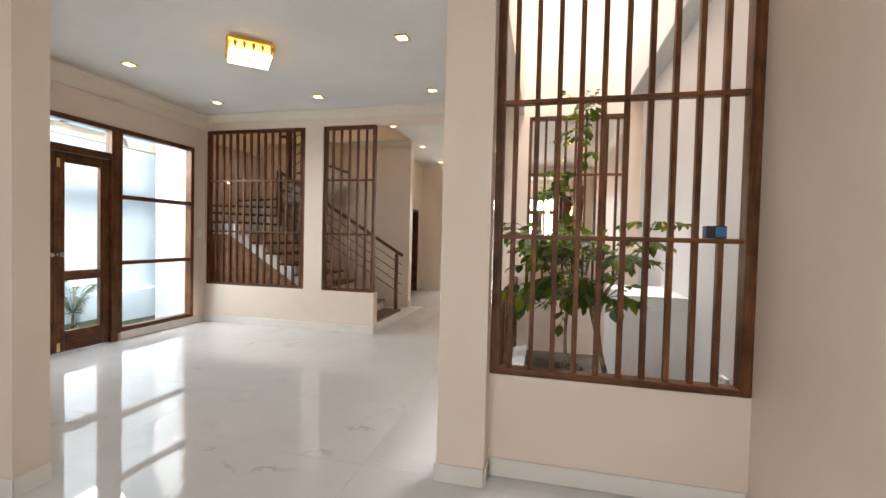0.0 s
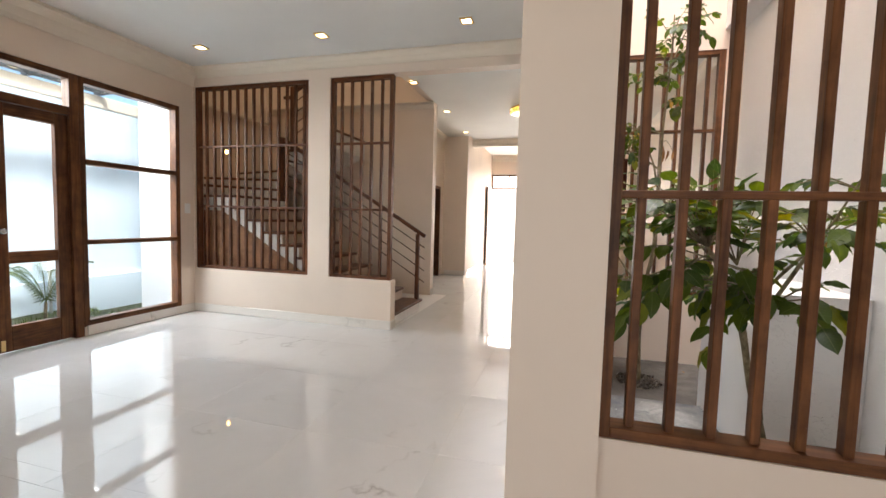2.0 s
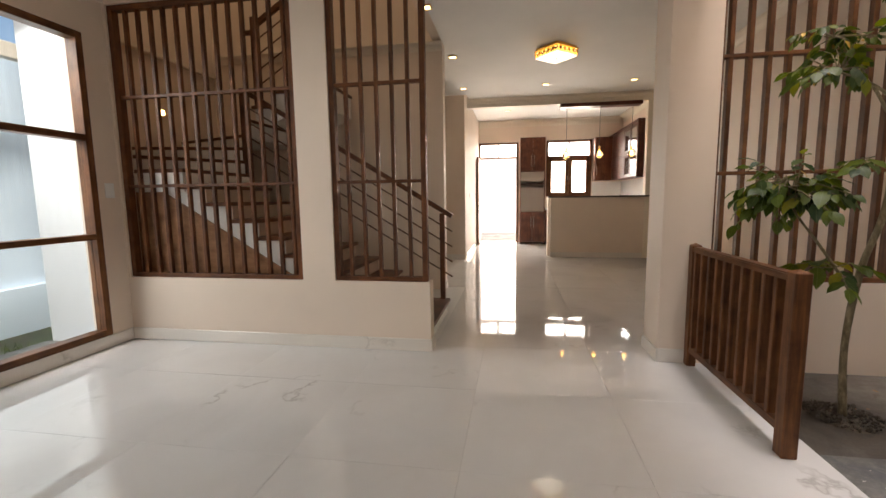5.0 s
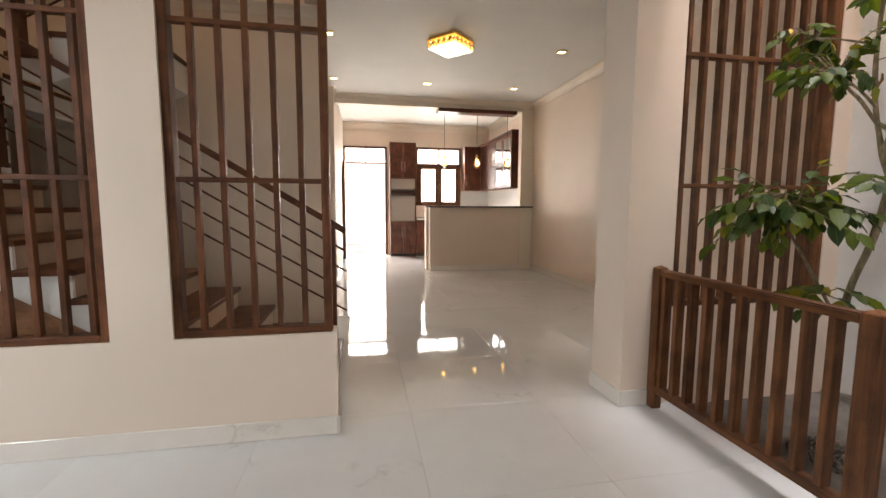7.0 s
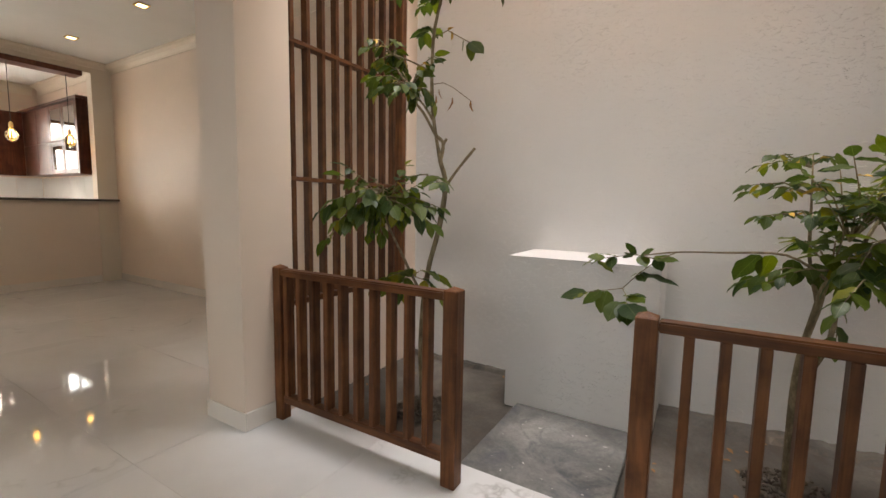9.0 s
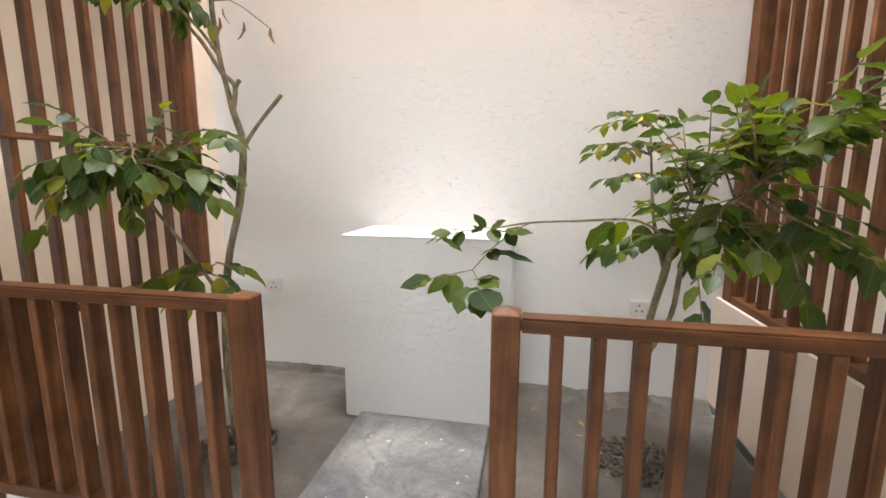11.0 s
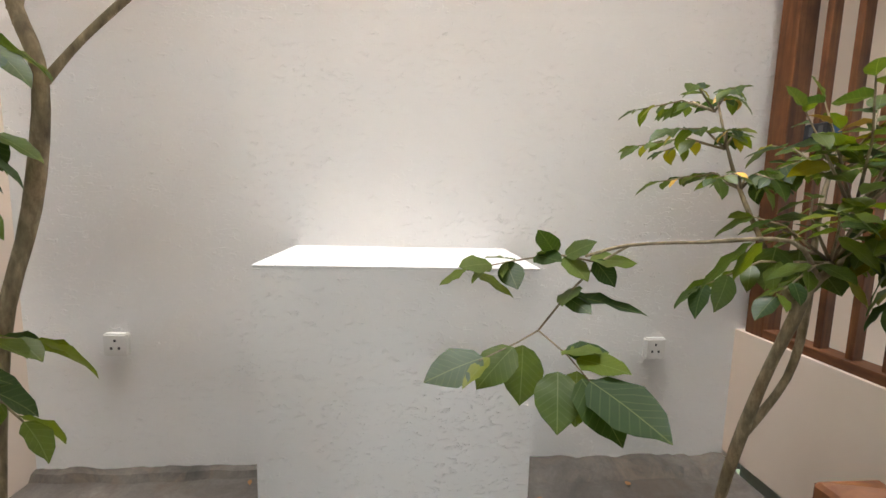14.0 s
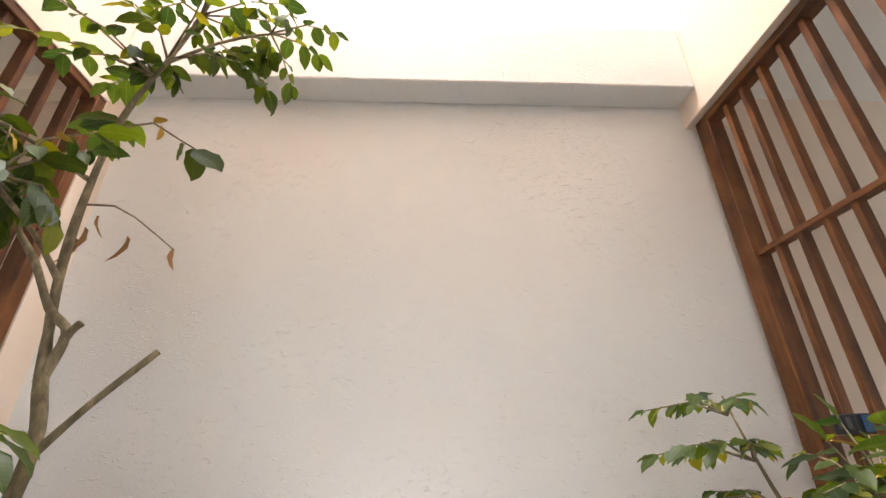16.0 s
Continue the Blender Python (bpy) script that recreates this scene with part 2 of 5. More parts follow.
def marble(name, joints, lo=(0.64, 0.635, 0.63), hi=(0.70, 0.695, 0.69)):
    m, t, b = material(name)
    info = t.nodes.new("ShaderNodeObjectInfo")
    v = world_coords(t)
    add = t.nodes.new("ShaderNodeVectorMath")
    mul = node(t, "ShaderNodeMath")
    mul.operation, mul.inputs[1].default_value = "MULTIPLY", 19.0 if joints else 0.0
    t.links.new(info.outputs["Random"], mul.inputs[0])
    t.links.new(v, add.inputs[0])
    t.links.new(mul.outputs[0], add.inputs[1])
    vec = add.outputs[0]
    warp = noise_out(t, vec, 1.6, 5, 0.6, 0.0, "Color")
    mix = node(t, "ShaderNodeVectorMath")
    mix.operation = "MULTIPLY_ADD"
    t.links.new(warp, mix.inputs[0])
    mix.inputs[1].default_value = (0.9, 0.9, 0.9)
    t.links.new(vec, mix.inputs[2])
    vor = node(t, "ShaderNodeTexVoronoi", Scale=1.05)
    vor.feature = "DISTANCE_TO_EDGE"
    t.links.new(mix.outputs[0], vor.inputs["Vector"])
    vein = ramp(t, vor.outputs["Distance"], [(0.0, (0.66, 0.65, 0.64)), (0.006, (0.80, 0.79, 0.78)), (0.022, (1, 1, 1))])
    fade = ramp(t, noise_out(t, vec, 2.2, 3), [(0.56, (0, 0, 0)), (0.70, (1, 1, 1))])
    one = node(t, "ShaderNodeMix")
    one.data_type = "RGBA"
    one.inputs["A"].default_value = (1, 1, 1, 1)
    t.links.new(fade, one.inputs["Factor"])
    t.links.new(vein, one.inputs["B"])
    cloud = ramp(t, noise_out(t, vec, 1.1, 6, 0.6, 1.0), [(0.3, lo), (0.65, hi)])
    fin = node(t, "ShaderNodeMix")
    fin.data_type, fin.blend_type = "RGBA", "MULTIPLY"
    fin.inputs["Factor"].default_value = 1.0
    t.links.new(cloud, fin.inputs["A"])
    t.links.new(one.outputs["Result"], fin.inputs["B"])
    t.links.new(fin.outputs["Result"], b.inputs["Base Color"])
    b.inputs["Roughness"].default_value = 0.035
    b.inputs["IOR"].default_value = 1.6
    bump(t, noise_out(t, v, 3.0, 2), b, 0.02, 0.01)
    return m


MARBLE = marble("polished_marble_tile", True)
SKIRT = marble("marble_skirting", False, (0.74, 0.69, 0.63), (0.80, 0.75, 0.69))
GROUT = plain("tile_grout", (0.55, 0.54, 0.52), 0.8)


def stucco(name, col):
    m, t, b = material(name)
    v = world_coords(t)
    c = ramp(t, noise_out(t, v, 0.9, 5), [(0.3, scaled(col, 0.95)), (0.7, col)])
    t.links.new(c, b.inputs["Base Color"])
    b.inputs["Roughness"].default_value = 0.6
    # short raised trowel ridges
    warp = noise_out(t, v, 5.0, 4, 0.6, 0.0, "Color")
    mix = node(t, "ShaderNodeVectorMath")
    mix.operation = "MULTIPLY_ADD"
    t.links.new(warp, mix.inputs[0])
    mix.inputs[1].default_value = (0.16, 0.16, 0.16)
    t.links.new(world_coords(t, (1, 1, 2.6)), mix.inputs[2])
    n = noise_out(t, mix.outputs[0], 36.0, 2, 0.5, 1.2)
    ridge = ramp(t, n, [(0.60, (0, 0, 0)), (0.74, (1, 1, 1))])
    where = ramp(t, noise_out(t, v, 2.6, 3), [(0.33, (0.4, 0.4, 0.4)), (0.62, (1, 1, 1))])
    mul = node(t, "ShaderNodeMath")
    mul.operation = "MULTIPLY"
    t.links.new(ridge, mul.inputs[0])
    t.links.new(where, mul.inputs[1])
    fine = noise_out(t, v, 70, 3)
    both = node(t, "ShaderNodeMath")
    both.operation, both.inputs[1].default_value = "MULTIPLY_ADD", 0.12
    t.links.new(fine, both.inputs[0])
    t.links.new(mul.outputs[0], both.inputs[2])
    bump(t, both.outputs[0], b, 0.85, 0.0068)
    return m


STUCCO = stucco("white_trowelled_plaster", (0.80, 0.785, 0.77))


def concrete(name, lo, hi, specks=True, stain=(0.16, 0.12, 0.085)):
    m, t, b = material(name)
    v = world_coords(t)
    n = noise_out(t, v, 2.6, 8, 0.65, 0.5)
    c = ramp(t, n, [(0.3, lo), (0.52, tuple((a + d) / 2 for a, d in zip(lo, hi))), (0.72, hi)])
    big = ramp(t, noise_out(t, v, 1.1, 4, 0.6, 0.8), [(0.34, (0.55, 0.53, 0.50)), (0.62, (1.15, 1.13, 1.1))])
    grit = ramp(t, noise_out(t, v, 60, 4, 0.7), [(0.3, (0.8, 0.8, 0.8)), (0.7, (1.12, 1.12, 1.12))])
    for extra in (big, grit):
        mm = node(t, "ShaderNodeMix")
        mm.data_type, mm.blend_type = "RGBA", "MULTIPLY"
        mm.inputs["Factor"].default_value = 1.0
        t.links.new(c, mm.inputs["A"])
        t.links.new(extra, mm.inputs["B"])
        c = mm.outputs["Result"]
    st = ramp(t, noise_out(t, v, 3.7, 6, 0.7, 1.5), [(0.50, (0, 0, 0)), (0.66, (0.75, 0.75, 0.75))])
    mix = node(t, "ShaderNodeMix")
    mix.data_type = "RGBA"
    mix.inputs["B"].default_value = (*stain, 1)
    t.links.new(st, mix.inputs["Factor"])
    t.links.new(c, mix.inputs["A"])
    c = mix.outputs["Result"]
    if specks:
        sp = ramp(t, noise_out(t, v, 34, 2, 0.4), [(0.725, (0, 0, 0)), (0.76, (1, 1, 1))])
        mix = node(t, "ShaderNodeMix")
        mix.data_type = "RGBA"
        mix.inputs["B"].default_value = (0.5, 0.48, 0.45, 1)
        t.links.new(sp, mix.inputs["Factor"])
        t.links.new(c, mix.inputs["A"])
        c = mix.outputs["Result"]
    t.links.new(c, b.inputs["Base Color"])
    b.inputs["Roughness"].default_value = 0.75
    bump(t, noise_out(t, v, 30, 6, 0.7), b, 0.35, 0.006)
    return m


CONCRETE = concrete("bare_cement_screed", (0.066, 0.057, 0.048), (0.195, 0.172, 0.15), False, (0.085, 0.063, 0.045))
SLAB = concrete("smooth_cement_slab", (0.10, 0.10, 0.105), (0.33, 0.325, 0.31), True, (0.075, 0.08, 0.095))
GRAVEL = concrete("soil_and_chips", (0.05, 0.04, 0.03), (0.16, 0.13, 0.10))
# rough cement, its dark tone standing in for crack and shadow gap at the wall
FILLET = concrete("gap_shaded_rough_cement", (0.05, 0.045, 0.038), (0.21, 0.185, 0.16), False)
GRASS = concrete("garden_soil_and_grass", (0.03, 0.05, 0.015), (0.10, 0.13, 0.05), False, (0.10, 0.08, 0.05))

# ---- large structure ----
ZF, ZR, ZK = 2.97, 3.08, 3.15        # ceilings: front living room, rear living room, kitchen
S = dict(kind="structure")
solo("wall_north", box(-4.95, 1.96, 0, -2.40, 2.12, 3.2), CREAM, "cream painted wall beside the wide room opening", "wall", **S)
b = box(-4.95, 2.12, 0, -4.78, 3.10, 3.2)
box(-4.95, 5.52, 0, -4.78, 5.72, 3.2, bm=b)
box(-4.95, 3.10, 2.48, -4.78, 5.52, 3.2, bm=b)
box(-4.95, 4.43, 0, -4.78, 5.52, 0.09, bm=b)
solo("wall_window", b, CREAM, "cream painted outer wall round a timber window", "wall", **S)
# stair wall: dwarf wall, pier and header round two slatted screens
solo("wall_outer_stair", box(-5.65, 5.72, -0.2, -4.951, 5.85, 6.0), OUTSIDE, "white painted outer wall of the stairwell", "wall", **S)
solo("wall_stair_dwarf", box(-4.95, 5.72, 0, -2.13, 5.85, 0.545), CREAM, "low cream wall below the stair screens", "wall", **S)
solo("wall_stair_pier", box(-3.165, 5.72, 0.545, -2.893, 5.85, 2.76), CREAM, "cream pier between two stair screens", "wall", **S)
solo("wall_stair_end", box(-4.95, 5.72, 0.545, -4.757, 5.85, 2.76), CREAM, "cream wall end beside the stair screen", "wall", **S)
solo("beam_stair", box(-4.95, 5.72, 2.76, -0.48, 5.85, 3.2), CREAM, "cream beam above the stair screens", "beam", **S)
solo("wall_stairwell_end", box(-5.65, 5.85, 0, -5.5, 8.15, 6.0), CREAM, "cream painted end wall of the stairwell", "wall", **S)
# strip added to mark the horizontal line along this wall
solo("trim_stairwell", box(-5.5, 5.86, 2.80, -5.44, 7.97, 2.84), TRIM, "thin cream strip added along the stairwell end wall", "trim", **S)
solo("wall_stairwell_far", box(-5.5, 7.98, 0, -2.38, 8.15, 6.0), CREAM, "cream painted wall behind the stairs", "wall", **S)
solo("wall_stairwell_near", box(-5.5, 5.70, 3.2, -2.38, 5.85, 6.0), CREAM, "cream upper wall of the stairwell", "wall", **S)
solo("wall_stairwell_upper", box(-2.50, 5.85, ZR + 0.02, -2.38, 7.98, 6.0), CREAM, "cream upper wall above the rear room", "wall", **S)
b = box(-2.96 - 0.15, 8.15, 0, -2.96, 9.62, 3.3)
box(-3.11, 10.42, 0, -2.96, 10.72, 3.3, bm=b)
box(-3.11, 9.62, 1.95, -2.96, 10.42, 3.3, bm=b)
box(-3.11, 10.72, 0, -2.42, 10.87, 3.3, bm=b)
box(-2.57, 10.87, 0, -2.42, 14.05, 3.3, bm=b)
solo("wall_hall", b, CREAM, "cream painted hall wall with a doorway", "wall", **S)
b = box(-4.6, 8.15, 0, -4.45, 10.87, 3.3)
box(-4.45, 10.72, 0, -3.11, 10.87, 3.3, bm=b)
solo("wall_side_room", b, CREAM, "plain cream wall closing a side room", "wall", **S)
b = box(-2.57, 14.05, 0, -2.42, 14.22, 3.3)
box(-1.39, 14.05, 0, -0.68, 14.22, 2.60, bm=b)
box(-0.68, 14.05, 0, 0.44, 14.22, 1.20, bm=b)
box(-2.42, 14.05, 2.60, 0.44, 14.22, 3.3, bm=b)
box(0.44, 14.05, 0, 1.35, 14.22, 3.3, bm=b)
solo("wall_kitchen", b, CREAM, "cream kitchen wall with door and window openings", "wall", **S)
b = box(1.17, 6.05, 0, 1.35, 14.05, 3.3)
solo("wall_rear_side", b, CREAM, "long plain cream party wall", "wall", **S)
b = box(0.93, 11.17, 0, 1.17, 11.32, 3.3)
box(-2.42, 11.17, 2.93, 0.93, 11.32, 3.3, bm=b)
box(-2.42, 11.14, 3.0, 0.93, 11.17, 3.06, bm=b)
solo("beam_kitchen", b, TRIM, "cream beam and pilaster framing the kitchen", "beam", **S)
# light well
b = box(1.10, 2.801, -0.1, 1.30, 6.05, 8.5)
solo("wall_lightwell", b, STUCCO, "white trowelled plaster wall of the light well", "wall", **S)
b = box(-0.49, 2.66, 0, -0.235, 2.80, 6.0)
box(-0.235, 2.80, 0, 1.10, 2.90, 0.56, bm=b)
box(-0.235, 2.80, 2.81, 1.10, 2.92, 8.5, bm=b)
solo("wall_lightwell_front", b, CREAM, "cream pillar and dwarf wall below the slatted screen", "wall", **S)
b = box(-0.49, 5.73, 0, -0.175, 6.05, 6.0)
box(-0.175, 5.78, -0.1, 1.10, 5.90, 0.585, bm=b)
box(0.965, 5.78, 0.585, 1.10, 5.90, 2.79, bm=b)
box(-0.175, 5.78, 2.79, 1.10, 5.90, 8.5, bm=b)
solo("wall_lightwell_rear", b, CREAM, "cream pillar and wall round the rear slatted screen", "wall", **S)
b = box(-0.40, 2.80, 2.80, -0.235, 5.73, 8.5)
solo("wall_lightwell_upper", b, CREAM, "cream upper wall above the light well opening", "wall", **S)
solo("beam_lightwell", box(0.94, 2.92, 2.95, 1.10, 5.78, 3.37, 0.006), STUCCO, "plastered beam along the light well wall", "beam", **S)
# entrance room behind the start
solo("wall_entrance_side", box(1.03, -2.5, 0, 1.2, 2.80, 3.2), CREAM, "plain cream side wall of the entrance room", "wall", **S)
# unseen back wall; its opening is added to suit the fill lamp
b = box(-4.95, -2.7, 0, -1.7, -2.5, 3.2)
box(0.3, -2.7, 0, 1.2, -2.5, 3.2, bm=b)
box(-1.7, -2.7, 2.4, 0.3, -2.5, 3.2, bm=b)
solo("wall_entrance_back", b, CREAM, "plain cream wall round an added unseen opening", "wall", **S)
solo("wall_entrance_far", box(-5.1, -2.7, 0, -4.95, 2.3, 3.2), CREAM, "plain cream far wall of the entrance room", "wall", **S)
# ceilings
b = box(-4.95, -2.7, ZF, 1.2, 2.80, ZF + 0.15)
box(-4.95, 2.80, ZF, -0.40, 5.72, ZF + 0.15, bm=b)
solo("ceiling", b, WHITE, "flat white painted ceiling", "ceiling", **S)
b = box(-2.38, 5.85, ZR, 1.17, 11.17, ZR + 0.15)
box(-4.45, 8.15, ZR, -2.38, 10.72, ZR + 0.15, bm=b)
solo("ceiling_rear", b, WHITE, "flat white painted ceiling of the rear room", "ceiling", **S)
solo("ceiling_kitchen", box(-2.42, 11.32, ZK, 1.17, 14.05, ZK + 0.15), WHITE, "white kitchen ceiling", "ceiling", **S)
solo("ceiling_stairwell", box(-5.65, 5.70, 6.0, -2.38, 8.15, 6.15), WHITE, "white stairwell ceiling", "ceiling", **S)


def cornice(name, p, q, inward, z, drop=0.11, out=0.09):
    """A stepped cove moulding from p to q below a ceiling at z; inward points into the room."""
    prof = [(0.0, -drop), (0.012, -drop), (0.016, -drop * 0.8), (out * 0.35, -drop * 0.45), (out * 0.75, -drop * 0.22), (out, -drop * 0.16), (out, 0.0), (0.0, 0.0)]
    bm = bmesh.new()
    rings = [[bm.verts.new((c[0] + inward[0] * a, c[1] + inward[1] * a, z + h)) for a, h in prof] for c in (p, q)]
    n = len(prof)
    for i in range(n):
        bm.faces.new((rings[0][i], rings[0][(i + 1) % n], rings[1][(i + 1) % n], rings[1][i]))
    bm.faces.new(rings[0])
    bm.faces.new(rings[1][::-1])
    bmesh.ops.recalc_face_normals(bm, faces=bm.faces[:])
    return solo(name, bm, TRIM, "cream coved plaster cornice", "cornice", **S)


cornice("trim_window", (-4.778, 2.30), (-4.778, 5.72), (1, 0), ZF - 0.002, 0.2, 0.1)
cornice("trim_stair", (-4.70, 5.718), (-0.49, 5.718), (0, -1), ZF - 0.002)
cornice("trim_rear_side", (1.168, 5.92), (1.168, 11.16), (-1, 0), ZR - 0.002)
cornice("trim_rear_beam", (-2.4, 11.138), (1.08, 11.138), (0, -1), ZR - 0.002, 0.08, 0.07)
cornice("trim_kitchen", (-2.40, 14.048), (1.1, 14.048), (0, -1), ZK - 0.002, 0.16, 0.12)
cornice("trim_kitchen_side", (1.168, 11.34), (1.168, 13.9), (-1, 0), ZK - 0.002, 0.16, 0.12)
cornice("trim_stair_far", (-5.4, 7.978), (-2.38, 7.978), (0, -1), ZR - 0.002, 0.1, 0.08)
cornice("trim_hall", (-2.958, 8.16), (-2.958, 10.7), (1, 0), ZR - 0.002, 0.1, 0.08)


def skirting(x0, y0, x1, y1):
    solo("baseboard", box(x0, y0, 0.001, x1, y1, 0.10, 0.003), SKIRT, "polished marble skirting along the wall", "baseboard", **S)


skirting(-4.78, 5.708, -2.13, 5.719)
skirting(-2.129, 5.708, -2.118, 5.85)
skirting(-4.779, 4.45, -4.768, 5.708)
skirting(-4.779, 2.31, -4.768, 3.09)
skirting(-0.501, 2.66, -0.491, 2.80)
skirting(-0.501, 2.648, -0.235, 2.659)
skirting(-0.234, 2.66, -0.224, 2.788)
skirting(-0.224, 2.788, 1.02, 2.799)
skirting(1.019, -2.4, 1.029, 2.787)
skirting(-2.399, 1.96, -2.388, 2.12)
skirting(-4.9, 1.948, -2.388, 1.959)
skirting(-0.502, 5.718, -0.491, 6.06)
skirting(-0.4905, 5.718, -0.30, 5.729)
skirting(1.158, 6.06, 1.169, 11.16)
skirting(-2.419, 10.9, -2.408, 13.1)
skirting(-2.9, 10.708, -2.42, 10.719)
skirting(-0.79, 11.158, 0.92, 11.169)
skirting(-2.379, 7.98, -2.368, 8.15)


def slatted_screen(name, x0, x1, y0, y1, z0, z1, rails, bars, label, frame_w=0.055, bar_w=0.026, mats=None, deep=0.22, first=None, pitch=None, right_w=None):
    """A timber screen in the plane y0..y1: frame, cross rails and upright bars."""
    mx, mz = mats or (WOODX, WOODZ)
    ob = thing(name, ((x0 + x1) / 2, (y0 + y1) / 2, z0), label, "screen")
    ym = (y0 + y1) / 2
    rw = right_w or frame_w
    for n, q in (("stile", (x0, y0, z0, x0 + frame_w, y1, z1)), ("stile", (x1 - rw, y0, z0, x1, y1, z1))):
        part(n, box(*q, 0.003), mz, ob)
    part("bottom_rail", box(x0 + frame_w, y0, z0, x1 - rw, y1, z0 + 0.035, 0.003), mx, ob)
    part("top_rail", box(x0 + frame_w, y0, z1 - 0.04, x1 - rw, y1, z1, 0.003), mx, ob)
    step = pitch or (x1 - x0 - frame_w - rw) / (bars + 1)
    start = first if first is not None else x0 + frame_w + step
    d = (y1 - y0) * deep
    cuts = [z0 + 0.035, z1 - 0.04]
    for i in range(bars):
        c = start + step * i
        part("bar", box(c - bar_w / 2, ym - d, cuts[0], c + bar_w / 2, ym + d, cuts[1], 0.002), mz, ob)
    for z in rails:
        part("cross_rail", box(x0 + frame_w, ym - d - 0.004, z - 0.012, x1 - rw, ym + d + 0.004, z + 0.012, 0.002), mx, ob)
    return ob


slatted_screen("slatted_screen", -4.757, -3.165, 5.735, 5.80, 0.545, 2.757, (1.315, 2.04), 13, "dark brown timber slat screen beside the stairs", 0.045, 0.027, (DARKX, DARKZ), 0.26, -4.617, 0.1142)
slatted_screen("slatted_screen", -2.893, -2.15, 5.735, 5.80, 0.545, 2.757, (1.315, 2.04), 5, "narrow dark brown timber slat screen beside the stairs", 0.04, 0.027, (DARKX, DARKZ), 0.26, -2.767, 0.1203)
slatted_screen("slatted_screen", -0.235, 1.066, 2.805, 2.885, 0.56, 2.81, (1.315, 2.04), 10, "brown timber slat screen in front of the light well", 0.045, 0.026, None, 0.24, -0.131, 0.1125, 0.086)
slatted_screen("slatted_screen", -0.175, 0.965, 5.785, 5.865, 0.585, 2.79, (1.325, 2.09), 9, "brown timber slat screen behind the small tree", 0.035, 0.028, None, 0.3, -0.092, 0.1166, 0.05)


def low_fence(y0, y1, free, n, first, pitch, label):
    """A low garden fence along y at x = -0.285: two posts, two rails and upright slats."""
    ob = thing("low_fence", (-0.285, (y0 + y1) / 2, 0), label, "fence", "low fences of the light well")
    for y in (y0, y1):
        w = 0.034 if abs(y - free) < 0.01 else 0.030
        b = box(-0.285 - w, y - w, 0.0, -0.285 + w, y + w, 0.844, 0.004)
        vs = [b.verts.new(v) for v in ((-0.285 - w + 0.004, y - w + 0.004, 0.8441), (-0.285 + w - 0.004, y - w + 0.004, 0.8441), (-0.285 + w - 0.004, y + w - 0.004, 0.8441), (-0.285 - w + 0.004, y + w - 0.004, 0.8441), (-0.285, y, 0.858))]
        for i in range(4):
            b.faces.new((vs[i], vs[(i + 1) % 4], vs[4]))
        part("post", b, WOODZ, ob)
    a, c = min(y0, y1) + 0.032, max(y0, y1) - 0.032
    part("handrail", box(-0.285 - 0.030, a, 0.799, -0.285 + 0.030, c, 0.836, 0.006, None, 2), WOODY, ob)
    part("bottom_rail", box(-0.285 - 0.024, a, 0.10, -0.285 + 0.024, c, 0.145, 0.004), WOODY, ob)
    for i in range(n):
        y = first + pitch * i
        part("slat", box(-0.285 - 0.026, y - 0.0145, 0.145, -0.285 + 0.026, y + 0.0145, 0.799, 0.003), WOODZ, ob)
    return ob


low_fence(4.625, 5.695, 4.625, 10, 4.747, 0.0985, "low brown wooden fence beside the small tree")
low_fence(3.911, 2.96, 3.911, 9, 3.791, -0.0945, "low brown wooden fence beside the leafy shrub")

# plinth in the light well
pl = thing("plinth", (0.86, 4.35, -0.045), "white plastered square plinth against the light well wall", "plinth")
part("body", box(0.617, 3.935, -0.045, 1.10, 4.76, 0.889, 0.006, None, 2), STUCCO, pl)
part("top", box(0.617, 3.935, 0.8895, 1.10, 4.76, 0.895, 0.002), STUCCO, pl)

# floors
solo("floor_lightwell", box(-0.13, 2.90, -0.2, 1.10, 5.78, -0.05), CONCRETE, "stained bare cement floor of the light well", "floor", **S)
solo("paving_slab", box(-0.125, 4.02, -0.05, 0.615, 4.675, -0.008, 0.006), SLAB, "grey cement slab leading to the plinth", "slab", base=(0.25, 4.35, -0.05))
FLOOR = [(-4.95, -2.6, 1.1, 2.80), (-4.95, 2.80, -0.13, 5.85), (-2.13, 5.85, 1.3, 8.15), (-3.11, 8.15, 1.3, 11.3), (-2.57, 11.3, 1.3, 14.3)]
b = bmesh.new()
for x0, y0, x1, y1 in FLOOR:
    box(x0, y0, -0.2, x1, y1, -0.004, bm=b)
box(-5.6, 5.85, -0.2, -2.13, 8.15, -0.004, bm=b)
box(-4.6, 8.15, -0.2, -3.11, 10.87, -0.004, bm=b)
floor = solo("floor", b, GROUT, "glossy white marble-look floor tiles with grey veins", "floor", **S)

# ---- staircase ----
RISE, GO, Y0, Y1 = 0.1465, 0.24, 5.875, 6.90


def nosing(k):
    return -2.15 if k == 1 else -3.134 + GO * (5 - k)


